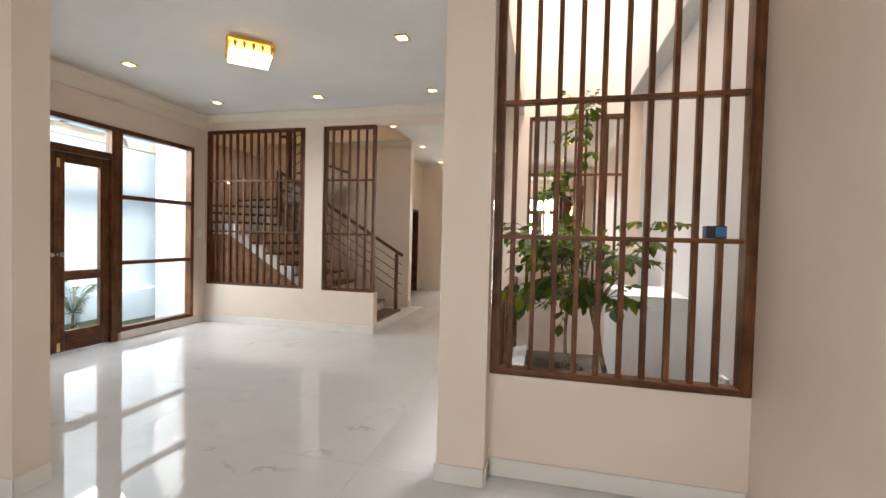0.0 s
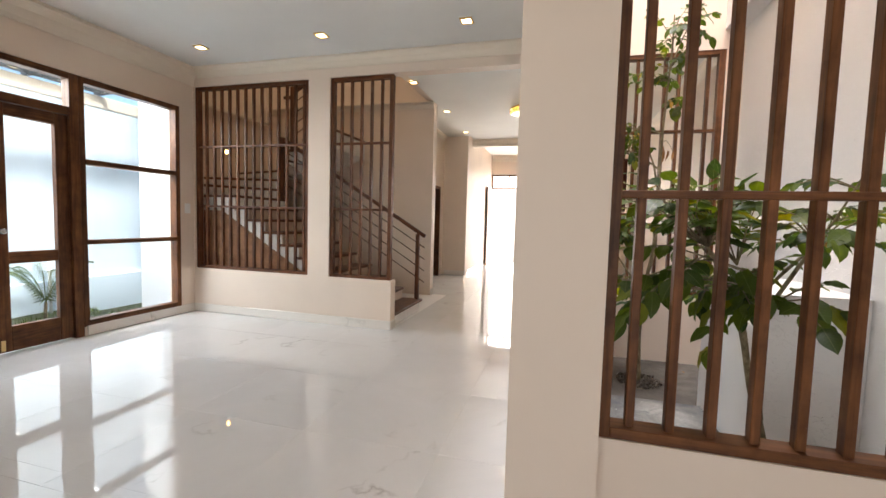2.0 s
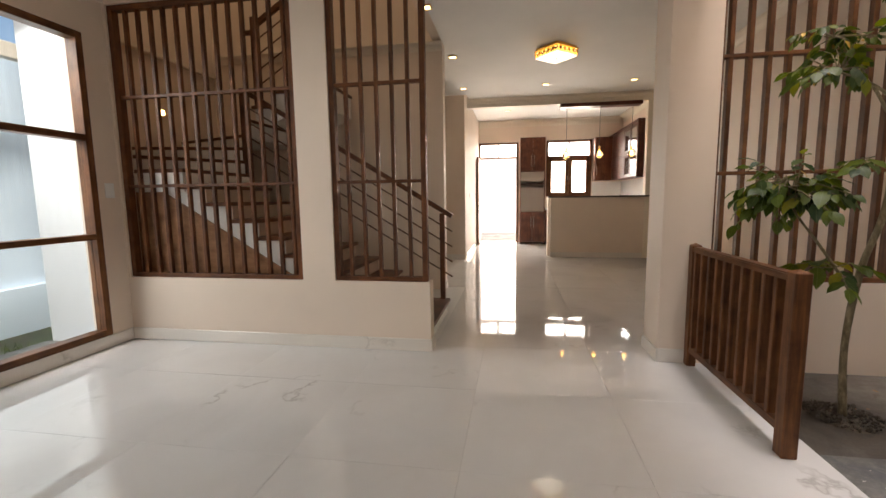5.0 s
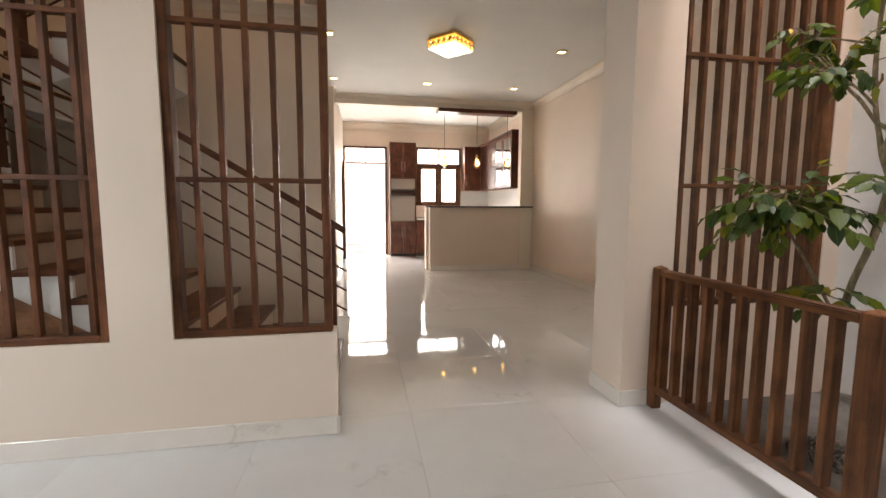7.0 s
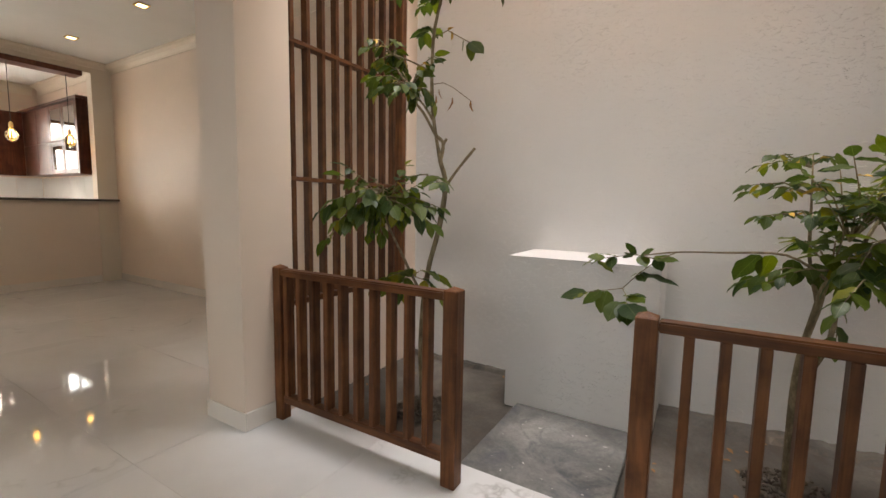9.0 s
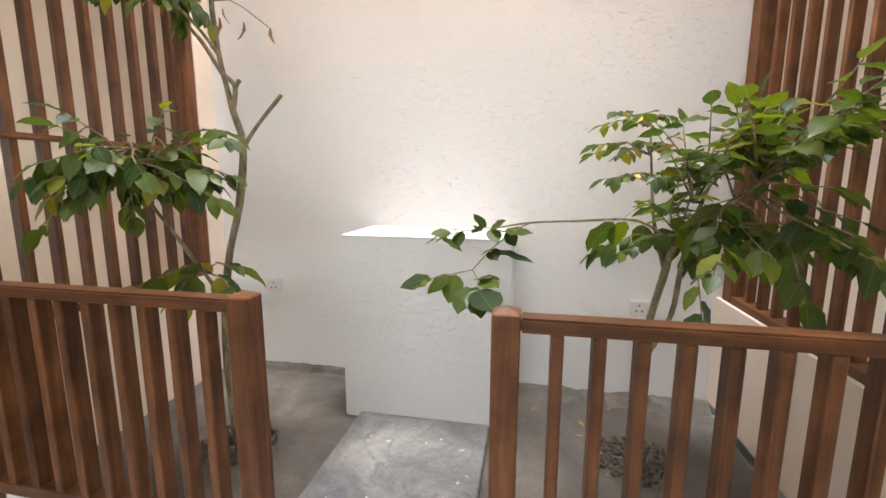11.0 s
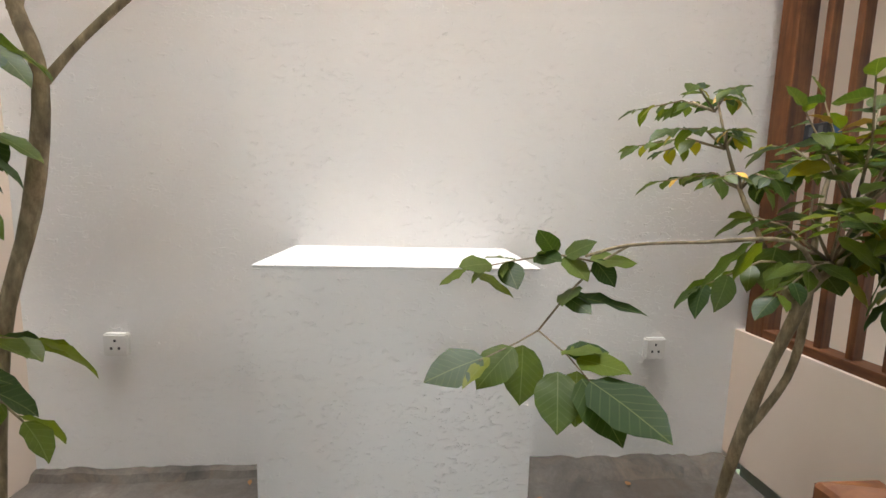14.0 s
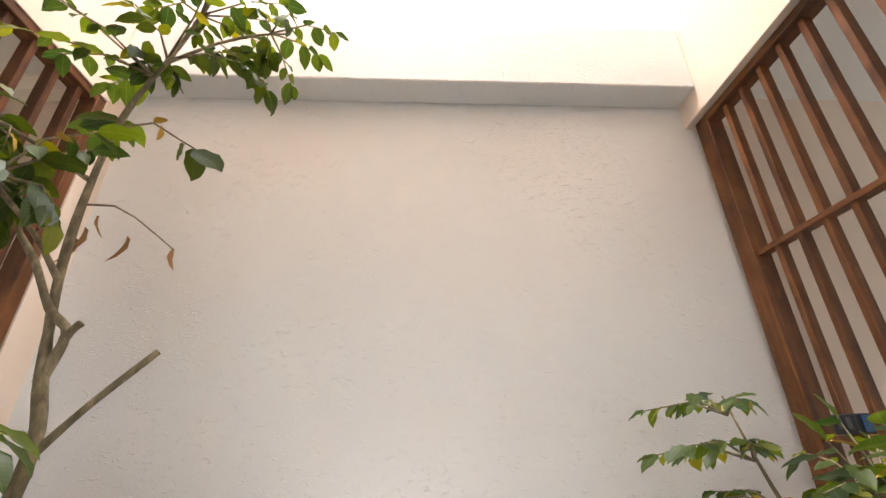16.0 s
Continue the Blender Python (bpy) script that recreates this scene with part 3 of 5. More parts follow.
def prism(poly, axis, a, c):
    """A polygon in the other two axes, extruded along one axis from a to c."""
    bm = bmesh.new()
    place = {"y": lambda p, d: (p[0], d, p[1]), "z": lambda p, d: (p[0], p[1], d), "x": lambda p, d: (d, p[0], p[1])}[axis]
    r0 = [bm.verts.new(place(p, a)) for p in poly]
    r1 = [bm.verts.new(place(p, c)) for p in poly]
    n = len(poly)
    for i in range(n):
        bm.faces.new((r0[i], r0[(i + 1) % n], r1[(i + 1) % n], r1[i]))
    bm.faces.new(r0[::-1])
    bm.faces.new(r1)
    bmesh.ops.recalc_face_normals(bm, faces=bm.faces[:])
    return bm


RISER = paint("white_stringer_paint", (0.82, 0.80, 0.76), 0.6)
# cream riser fronts, with their shade put into the colour as tan
RISERFACE = paint("shaded_cream_riser", (0.56, 0.42, 0.31), 0.55)
stairs = thing("staircase", (-3.3, 6.4, 0), "winding staircase with dark wood treads and white stepped side", "staircase")
saw = []
for k in range(1, 11):
    x = nosing(k) - 0.03
    saw += [(x, RISE * (k - 1)), (x, RISE * k - 0.032)]
saw += [(-4.66, RISE * 10 - 0.032), (-4.66, 1.30), (-2.55, 0.0)]
part("lower_flight", prism(saw, "y", Y0 + 0.02, Y1 - 0.03), RISER, stairs)
for k in range(2, 11):
    x = nosing(k) - 0.018
    part("riser", prism([(x, RISE * (k - 1) + 0.001), (x, RISE * k - 0.033), (x - 0.010, RISE * k - 0.033), (x - 0.010, RISE * (k - 1) + 0.001)], "y", Y0 + 0.021, Y1 - 0.03), RISERFACE, stairs)
for k in range(1, 10):
    quad = [(nosing(k), Y0 - 0.012), (nosing(k), Y1), (nosing(k + 1) - 0.03, Y1), (nosing(k + 1) - 0.03, Y0 - 0.012)]
    b = prism(quad, "z", RISE * k - 0.032, RISE * k)
    bmesh.ops.bevel(b, geom=b.edges[:], offset=0.004, segments=1, affect="EDGES")
    part("tread", b, DARKY, stairs)
# winders round the middle post
PX, PY, XO = -4.30, 6.90, -5.49


def reach(a):
    dx, dy = math.cos(a), math.sin(a)
    s = [(XO - PX) / dx] if dx < -1e-6 else []
    if abs(dy) > 1e-6:
        s.append(((Y0 - 0.01 if dy < 0 else 7.96) - PY) / dy)
    return PX + dx * min(s), PY + dy * min(s)


for i in range(5):
    a0, a1 = -math.pi / 2 - 0.001 - i * math.pi / 5, -math.pi / 2 - (i + 1) * math.pi / 5 + 0.001
    pts = [(PX, PY), reach(a0)]
    for cx, cy in ((XO, Y0 - 0.01), (XO, 7.96)):
        ca = math.atan2(cy - PY, cx - PX)
        ca = ca - math.tau if ca > 0 else ca
        if a1 < ca < a0:
            pts.append((cx, cy))
    pts.append(reach(a1))
    z = RISE * (10 + i)
    part("tread", prism(pts, "z", z - 0.032, z), DARKX, stairs)
    part("riser", prism(pts, "z", z - RISE - 0.05, z - 0.033), RISER, stairs)
upper = []
for j in range(3):
    x, z = PX + 0.03 + GO * j, RISE * (15 + j)
    upper += [(x, z - RISE - 0.032 if j else z - RISE), (x, z - 0.032)]
    part("tread", box(x - 0.03, 6.92, z - 0.032, x + GO, 7.96, z, 0.005), DARKY, stairs)
xe, ze = PX + 0.03 + GO * 2.9, RISE * 17 - 0.032
upper += [(xe, ze), (xe, ze - 0.25), (PX + 0.2, RISE * 13.6)]
part("upper_flight", prism(upper, "y", 6.95, 7.975), RISER, stairs)


def balustrade(name, p, q, label):
    """A sloping handrail with thin bars below it, along a flight."""
    ob = thing(name, (p[0], p[1], 0), label, "railing")
    p, q = Vector(p), Vector(q)
    part("handrail", beam_between(p, q, 0.05, 0.045), DARKX, ob)
    for i in range(1, 5):
        d = Vector((0, 0, -0.155 * i))
        part("bar", tube([p + d, q + d], [0.008, 0.008], 6), DARKX, ob)
    return ob


rail = balustrade("stair_railing", (-2.12, 6.86, 1.0), (-4.30, 6.86, 2.32), "dark wooden stair handrail with thin bars")
part("newel", box(-2.245, 6.835, RISE, -2.195, 6.885, 1.03, 0.004), DARKZ, rail)
part("newel", box(-4.375, 6.825, RISE * 9, -4.305, 6.895, 2.36, 0.004), DARKZ, rail)
rail = balustrade("stair_railing", (-4.22, 6.95, 3.02), (-3.55, 6.95, 3.428), "dark wooden handrail of the upper flight")
part("newel", box(-4.255, 6.915, 2.17, -4.185, 6.985, 3.10, 0.004), DARKZ, rail)
part("rail_end", box(-4.38, 6.925, 2.93, -4.22, 6.975, 2.975, 0.01), DARKX, rail)
sc = thing("step_light", (-5.49, 7.04, 2.2), "small lit warm step light on the stair wall", "light")
part("plate", box(-5.5, 7.0, 2.16, -5.49, 7.08, 2.24, 0.003), SOCKET, sc)
part("lens", box(-5.49, 7.015, 2.175, -5.484, 7.065, 2.225, 0.002), FILAMENT, sc)
part("side_panel", prism([(-2.439, 0.002), (-4.66, 1.358), (-5.49, 1.358), (-5.49, 0.002)], "y", Y0 + 0.003, Y0 + 0.0185), PANEL, stairs, "brown boarded panel below the flight")

# ---- front door and window ----
XF0, XF1 = -4.87, -4.772


def framed(name, bars, parent, mat):
    for q in bars:
        part(name, box(*q, 0.003), mat, parent)


win = thing("window_1", (-4.82, 4.97, 0.09), "brown timber window with three clear panes", "window", kind="structure")
framed("window_frame", [(XF0, 4.425, 0.09, XF1, 4.475, 2.475), (XF0, 5.465, 0.09, XF1, 5.52, 2.475)], win, WOODZ)
framed("window_frame", [(XF0, 4.475, 0.09, XF1, 5.465, 0.15), (XF0, 4.475, 2.42, XF1, 5.465, 2.475), (XF0, 4.475, 0.89, XF1, 5.465, 0.935), (XF0, 4.475, 1.66, XF1, 5.465, 1.71)], win, WOODY)
for z0, z1 in ((0.15, 0.89), (0.935, 1.66), (1.71, 2.42)):
    g = part("pane", box(-4.825, 4.475, z0, -4.819, 5.465, z1), GLASS, win)
    g.visible_shadow = False
dr = thing("door_1", (-4.82, 3.77, 0), "closed brown timber double door with glass panes", "door", kind="structure")
framed("door_frame", [(XF0, 4.345, 0.0, XF1, 4.424, 2.475), (XF0, 3.10, 0, XF1, 3.19, 2.475)], dr, WOODZ)
framed("door_frame", [(XF0, 3.19, 2.09, XF1, 4.345, 2.165), (XF0, 3.19, 2.42, XF1, 4.345, 2.475)], dr, WOODY)
g = part("pane", box(-4.825, 3.19, 2.165, -4.819, 4.345, 2.42), GLASS, dr)
g.visible_shadow = False
for y0, y1, knob in ((3.769, 4.343, 3.812), (3.192, 3.765, 3.722)):
    leaf = part("leaf", box(-4.85, y0, 0.012, -4.80, y0 + 0.105, 2.085, 0.003), WOODZ, dr)
    framed("stile", [(-4.85, y1 - 0.105, 0.012, -4.80, y1, 2.085)], leaf, WOODZ)
    framed("rail", [(-4.85, y0 + 0.105, 0.012, -4.80, y1 - 0.105, 0.225), (-4.85, y0 + 0.105, 0.755, -4.80, y1 - 0.105, 0.855), (-4.85, y0 + 0.105, 1.985, -4.80, y1 - 0.105, 2.085)], leaf, WOODY)
    for z0, z1 in ((0.225, 0.755), (0.855, 1.985)):
        g = part("pane", box(-4.828, y0 + 0.105, z0, -4.822, y1 - 0.105, z1), GLASS, leaf)
        g.visible_shadow = False
    k = lathe([(0.02, 0), (0.02, 0.006), (0.009, 0.01), (0.009, 0.03), (0.024, 0.038), (0.026, 0.05), (0.018, 0.06)], (0, 0, 0), 16)
    k.transform(Matrix.Translation((-4.80, knob, 1.03)) @ Matrix.Rotation(radians(90), 4, "Y"))
    part("door_knob", k, CHROME, leaf, "steel door knob")
for z in (0.07, 1.97):
    part("bolt", box(-4.80, 3.795, z - 0.045, -4.792, 3.825, z + 0.045, 0.002), BRASS, dr, "brass flush bolt")
# hall doorway
hd = thing("door_frame", (-2.96, 10.02, 0), "dark brown timber lining of an open doorway", "door frame", kind="structure")
framed("jamb", [(-3.13, 9.62, 0, -2.94, 9.67, 1.95), (-3.13, 10.37, 0, -2.94, 10.42, 1.95)], hd, WOODZ)
framed("head", [(-3.13, 9.67, 1.90, -2.94, 10.37, 1.95)], hd, WOODX)

# ---- kitchen ----
kd = thing("door_2", (-1.9, 14.1, 0), "open brown timber kitchen door with a glazed transom", "door", kind="structure")
framed("door_frame", [(-2.42, 14.03, 0, -2.37, 14.13, 2.60), (-1.44, 14.03, 0, -1.39, 14.13, 2.60)], kd, WOODZ)
framed("door_frame", [(-2.37, 14.03, 2.19, -1.44, 14.13, 2.235), (-2.37, 14.03, 2.555, -1.44, 14.13, 2.60), (-1.92, 14.03, 2.235, -1.885, 14.13, 2.555)], kd, WOODX)
g = part("pane", box(-2.37, 14.08, 2.235, -1.44, 14.086, 2.555), FROST, kd)
g.visible_shadow = False
leaf = part("leaf", box(-2.395, 13.12, 0.01, -2.355, 14.02, 2.18, 0.004), WOODZ, kd)
part("door_handle", tube([(-2.35, 13.2, 1.0), (-2.30, 13.2, 1.0), (-2.30, 13.32, 1.0)], [0.009] * 3, 8), CHROME, leaf)
part("handle_plate", box(-2.355, 13.18, 0.9, -2.349, 13.22, 1.1, 0.002), CHROME, leaf)
kw = thing("window_2", (-0.12, 14.1, 1.2), "brown timber kitchen window with two frosted sashes", "window", kind="structure")
framed("window_frame", [(-0.68, 14.03, 1.20, -0.63, 14.13, 2.62), (0.39, 14.03, 1.20, 0.44, 14.13, 2.62)], kw, WOODZ)
framed("window_frame", [(-0.63, 14.03, 1.20, 0.39, 14.13, 1.235), (-0.63, 14.03, 2.18, 0.39, 14.13, 2.225), (-0.63, 14.03, 2.57, 0.39, 14.13, 2.62), (-0.135, 14.03, 2.225, -0.10, 14.13, 2.57)], kw, WOODX)
for x0, x1 in ((-0.63, -0.121), (-0.119, 0.39)):
    sash = part("sash", box(x0, 14.04, 1.235, x0 + 0.085, 14.09, 2.18, 0.003), WOODZ, kw)
    framed("stile", [(x1 - 0.085, 14.04, 1.235, x1, 14.09, 2.18)], sash, WOODZ)
    framed("rail", [(x0 + 0.085, 14.04, 1.235, x1 - 0.085, 14.09, 1.30), (x0 + 0.085, 14.04, 2.09, x1 - 0.085, 14.09, 2.18)], sash, WOODX)
    g = part("pane", box(x0 + 0.085, 14.06, 1.30, x1 - 0.085, 14.066, 2.09), FROST, sash)
    g.visible_shadow = False
    part("latch", box(-0.121 + (-0.03 if x0 < -0.3 else 0.02), 14.025, 1.6, -0.111 + (-0.03 if x0 < -0.3 else 0.02), 14.04, 1.72, 0.002), CHROME, sash)
g = part("pane", box(-0.63, 14.08, 2.225, 0.39, 14.086, 2.57), FROST, kw)
g.visible_shadow = False
NICHE = plain("grey_niche_board", (0.30, 0.26, 0.23), 0.5)


def bar_handle(parent, x, y, z0, z1):
    part("handle", tube([(x, y, z0), (x, y - 0.03, z0), (x, y - 0.03, z1), (x, y, z1)], [0.006] * 4, 6), CHROME, parent, "steel bar handle")


tc = thing("tall_cabinet", (-1.04, 13.83, 0), "tall reddish-brown kitchen cabinet with open appliance niches", "cabinet")
part("side_panel", box(-1.345, 13.62, 0.0, -1.325, 14.04, 2.66, 0.002), CABZ, tc)
part("side_panel", box(-0.755, 13.62, 0.0, -0.735, 14.04, 2.66, 0.002), CABZ, tc)
part("back_panel", box(-1.325, 14.0, 0.05, -0.755, 14.04, 2.64), NICHE, tc)
for z in (0.05, 0.80, 1.50, 1.82, 2.64):
    part("shelf", box(-1.325, 13.63, z, -0.755, 14.0, z + 0.02, 0.002), CABZ, tc)
part("niche_board", box(-1.325, 13.66, 0.822, -0.755, 13.675, 1.42), NICHE, tc)
part("niche_board", box(-1.325, 13.66, 1.58, -0.755, 13.675, 1.818), NICHE, tc)
for z0, z1, h0, h1 in ((0.06, 0.80, 0.42, 0.70), (1.84, 2.655, 1.95, 2.22)):
    for x0, x1, hx in ((-1.343, -1.042, -1.075), (-1.038, -0.737, -1.005)):
        d = part("cabinet_door", box(x0, 13.60, z0, x1, 13.62, z1, 0.003), CABZ, tc)
        bar_handle(d, hx, 13.60, h0, h1)
bc = thing("base_cabinet", (-0.1, 13.75, 0), "reddish-brown kitchen base cabinet under the window", "cabinet")
part("body", box(-0.733, 13.55, 0.08, 0.60, 14.04, 0.86, 0.003), CABZ, bc)
part("toe_kick", box(-0.733, 13.60, 0.0, 0.60, 14.0, 0.08), BLACK, bc)
for i in range(3):
    d = part("cabinet_door", box(-0.72 + i * 0.44, 13.53, 0.10, -0.285 + i * 0.44, 13.549, 0.84, 0.003), CABZ, bc)
    bar_handle(d, -0.33 + i * 0.44, 13.53, 0.5, 0.75)
GRANITE = concrete("dark_granite", (0.03, 0.025, 0.022), (0.10, 0.085, 0.075), False)
solo("worktop", box(-0.733, 13.5, 0.862, 0.60, 14.04, 0.90, 0.004), paint("pale_worktop", (0.62, 0.60, 0.57), 0.25), "pale stone kitchen worktop", "worktop", base=(-0.1, 13.77, 0.862))
solo("worktop", box(0.602, 11.34, 0.862, 1.168, 14.04, 0.90, 0.004), paint("pale_side_worktop", (0.62, 0.60, 0.57), 0.25), "pale stone worktop along the party wall", "worktop", base=(0.88, 12.7, 0.862))
solo("base_cabinet", box(0.63, 11.34, 0, 1.168, 14.03, 0.86, 0.004), CABZ, "reddish-brown base cabinets along the party wall", "cabinet", base=(0.9, 12.7, 0))
SPLASH = plain("white_wall_tile", (0.78, 0.78, 0.77), 0.15)
spl = thing("backsplash", (1.16, 12.7, 0.9), "white tiled kitchen backsplash", "backsplash", kind="structure")
for i in range(9):
    for j in range(2):
        part("tile", box(1.158, 11.36 + i * 0.296, 0.902 + j * 0.325, 1.166, 11.653 + i * 0.296, 1.224 + j * 0.325, 0.002), SPLASH, spl)
for i in range(2):
    for j in range(2):
        part("tile", box(0.46 + i * 0.35, 14.038, 0.902 + j * 0.325, 0.807 + i * 0.35, 14.046, 1.224 + j * 0.325, 0.002), SPLASH, spl)
uc = thing("wall_cabinet", (0.6, 13.8, 1.57), "reddish-brown wall cabinet beside the kitchen window", "cabinet")
part("body", box(0.46, 13.70, 1.57, 0.86, 14.045, 2.62, 0.003), CABZ, uc)
d = part("cabinet_door", box(0.465, 13.68, 1.575, 0.855, 13.70, 2.615, 0.003), CABZ, uc)
bar_handle(d, 0.5, 13.68, 1.7, 1.95)
sc2 = thing("wall_cabinet", (1.0, 12.4, 1.55), "reddish-brown wall cabinets with glazed doors", "cabinet")
part("side_panel", box(0.84, 11.46, 1.55, 1.166, 11.485, 2.62, 0.003), CABZ, sc2)
part("body", box(0.87, 11.485, 1.57, 1.166, 13.68, 2.60, 0.003), CABZ, sc2)
for i, (y0, y1) in enumerate(((11.5, 12.0), (12.0, 12.5), (12.5, 13.05), (13.05, 13.66))):
    for z0, z1 in ((1.57, 2.05), (2.06, 2.60)):
        d = part("cabinet_door", box(0.85, y0 + 0.003, z0, 0.869, y1 - 0.003, z1, 0.003), CABZ, sc2)
        if i in (0, 1):
            part("glass_pane", box(0.846, y0 + 0.07, z0 + 0.07, 0.8495, y1 - 0.07, z1 - 0.07), plain("dark_mirror_glass", (0.55, 0.6, 0.66), 0.05, 1.0), d)
cl = solo("cornice_strip", box(0.835, 11.45, 2.62, 1.168, 14.04, 2.66, 0.006), CABZ, "reddish-brown strip over the wall cabinets", "trim", base=(1.0, 12.7, 2.62))
# breakfast bar
bar = thing("breakfast_bar", (0.1, 11.25, 0), "cream painted breakfast bar with a dark stone top", "bar counter")
part("bar_wall", box(-0.79, 11.17, 0, 0.928, 11.32, 1.165, 0.003), CREAM, bar)
part("bar_top", box(-0.83, 11.10, 1.165, 0.928, 11.40, 1.195, 0.005), GRANITE, bar, "dark polished stone top")
part("bar_top", box(0.928, 11.10, 1.165, 1.166, 11.168, 1.195, 0.004), GRANITE, bar, "dark polished stone top")
part("end_post", box(-0.83, 11.33, 0, -0.70, 11.55, 1.163, 0.004), CREAM, bar)
pend = thing("pendant_board", (0.08, 11.25, 2.87), "dark wooden board carrying pendant lamps", "board")
part("board", box(-0.64, 11.12, 2.86, 0.82, 11.36, 2.925, 0.004), CABZ, pend)


def pendant(x):
    ob = thing("pendant_lamp", (x, 11.25, 2.86), "lit amber glass globe pendant on a thin cord", "pendant lamp", "pendants over the bar")
    part("cord", tube([(x, 11.25, 2.86), (x, 11.25, 2.13)], [0.004, 0.004], 6), BLACK, ob)
    part("socket", lathe([(0.012, 0.0), (0.022, 0.01), (0.022, 0.06), (0.008, 0.08)], (x, 11.25, 2.06), 14), BRASS, ob)
    part("globe", lathe([(0.02, 0.0), (0.05, 0.03), (0.066, 0.07), (0.06, 0.11), (0.03, 0.16), (0.02, 0.18)], (x, 11.25, 1.89), 18), AMBER, ob)
    part("filament", tube([(x - 0.012, 11.25, 1.95), (x - 0.008, 11.25, 2.03), (x + 0.008, 11.25, 2.03), (x + 0.012, 11.25, 1.95)], [0.004] * 4, 6), FILAMENT, ob)


for x in (-0.51, 0.10, 0.68):
    pendant(x)


# ---- ceiling lights ----
def chandelier(x, y, z, w, label):
    """A square crystal light, set cornerwise to the room."""
    ob = thing("crystal_ceiling_light", (x, y, z), label, "ceiling light", "crystal ceiling lights")
    h = w / 2
    turn = Matrix.Translation((x, y, z)) @ Matrix.Rotation(radians(42), 4, "Z")

    def put(name, bm, mat, label=""):
        bm.transform(turn)
        return part(name, bm, mat, ob, label)

    put("canopy", box(-h * 0.9, -h * 0.9, -0.03, h * 0.9, h * 0.9, 0, 0.006), GOLD, "gold canopy")
    put("rim", box(-h, -h, -0.045, h, h, -0.03, 0.004), GOLD, "gold rim")
    put("reflector", box(-h * 0.8, -h * 0.8, -0.10, h * 0.8, h * 0.8, -0.045, 0.004), AMBERGLOW, "warm glowing inner box")
    put("diffuser", box(-h * 0.9, -h * 0.9, -0.135, h * 0.9, h * 0.9, -0.118, 0.006), GLOW, "glowing crystal bottom")
    n = 10
    for s in range(4):
        for i in range(n):
            u = -h * 0.94 + 2 * h * 0.94 * (i + 0.5) / n
            cx, cy = ((u, -h * 0.95), (u, h * 0.95), (-h * 0.95, u), (h * 0.95, u))[s]
            a = w / n * 0.40
            bm = bmesh.new()
            tp = bm.verts.new((cx, cy, -0.046))
            top = [bm.verts.new((cx + p * a, cy + q * a * 0.5 if s < 2 else cy + q * a, -0.07)) for p, q in ((-1, -1), (1, -1), (1, 1), (-1, 1))]
            tip = bm.verts.new((cx, cy, -0.128))
            for k in range(4):
                bm.faces.new((top[k], tip, top[(k + 1) % 4]))
                bm.faces.new((tp, top[k], top[(k + 1) % 4]))
            bmesh.ops.recalc_face_normals(bm, faces=bm.faces[:])
            put("crystal", bm, GOLDCRYSTAL if (i + s) % 2 else CRYSTAL)
    put("finial", lathe([(0.006, -0.02), (0.012, -0.01), (0.012, 0.0)], (0, 0, -0.135), 12), GOLD)
    return ob


AMBERGLOW = plain("warm_reflector", (0.8, 0.5, 0.15), 0.3, 0.0, (1.0, 0.62, 0.16), 1.6)
GOLDCRYSTAL = plain("gold_crystal", (0.9, 0.6, 0.2), 0.12, 1.0)
chandelier(-2.56, 3.80, ZF, 0.38, "lit square crystal ceiling light with a gold rim")
chandelier(-0.98, 8.45, ZR, 0.40, "lit square crystal ceiling light of the rear room")


def downlight(x, y, z):
    ob = thing("downlight", (x, y, z), "lit square recessed downlight with a brass rim", "downlight", "recessed downlights")
    b = bmesh.new()
    r, i = 0.055, 0.042
    for q in ((x - r, y - r, z - 0.012, x + r, y - i, z), (x - r, y + i, z - 0.012, x + r, y + r, z), (x - r, y - i, z - 0.012, x - i, y + i, z), (x + i, y - i, z - 0.012, x + r, y + i, z)):
        box(*q, bm=b)
    part("rim", b, BRASS, ob)
    part("diffuser", box(x - i, y - i, z - 0.008, x + i, y + i, z - 0.001), LED, ob)


for x, y in ((-4.07, 3.95), (-4.10, 5.17), (-2.67, 5.17), (-1.24, 5.17), (-1.17, 3.9), (-4.07, 2.75), (-2.6, 2.6)):
    downlight(x, y, ZF)
for x, y in ((-2.33, 8.55), (-2.38, 10.25), (-0.98, 10.25), (0.43, 10.25), (0.43, 8.58), (-2.38, 7.0)):
    downlight(x, y, ZR)
for x, y in ((-1.65, 12.7), (-0.1, 12.7)):
    downlight(x, y, ZK)

# ---- trees of the light well ----
BARK_M, bt, bb = material("grey_brown_bark")
bc_ = ramp(bt, noise_out(bt, world_coords(bt, (18, 18, 7)), 2.0, 6, 0.65), [(0.3, (0.085, 0.064, 0.036)), (0.5, (0.20, 0.155, 0.088)), (0.7, (0.38, 0.31, 0.19))])
bt.links.new(bc_, bb.inputs["Base Color"])
bb.inputs["Roughness"].default_value = 0.8
bump(bt, noise_out(bt, world_coords(bt, (1, 1, 0.4)), 90, 4), bb, 0.5, 0.004)


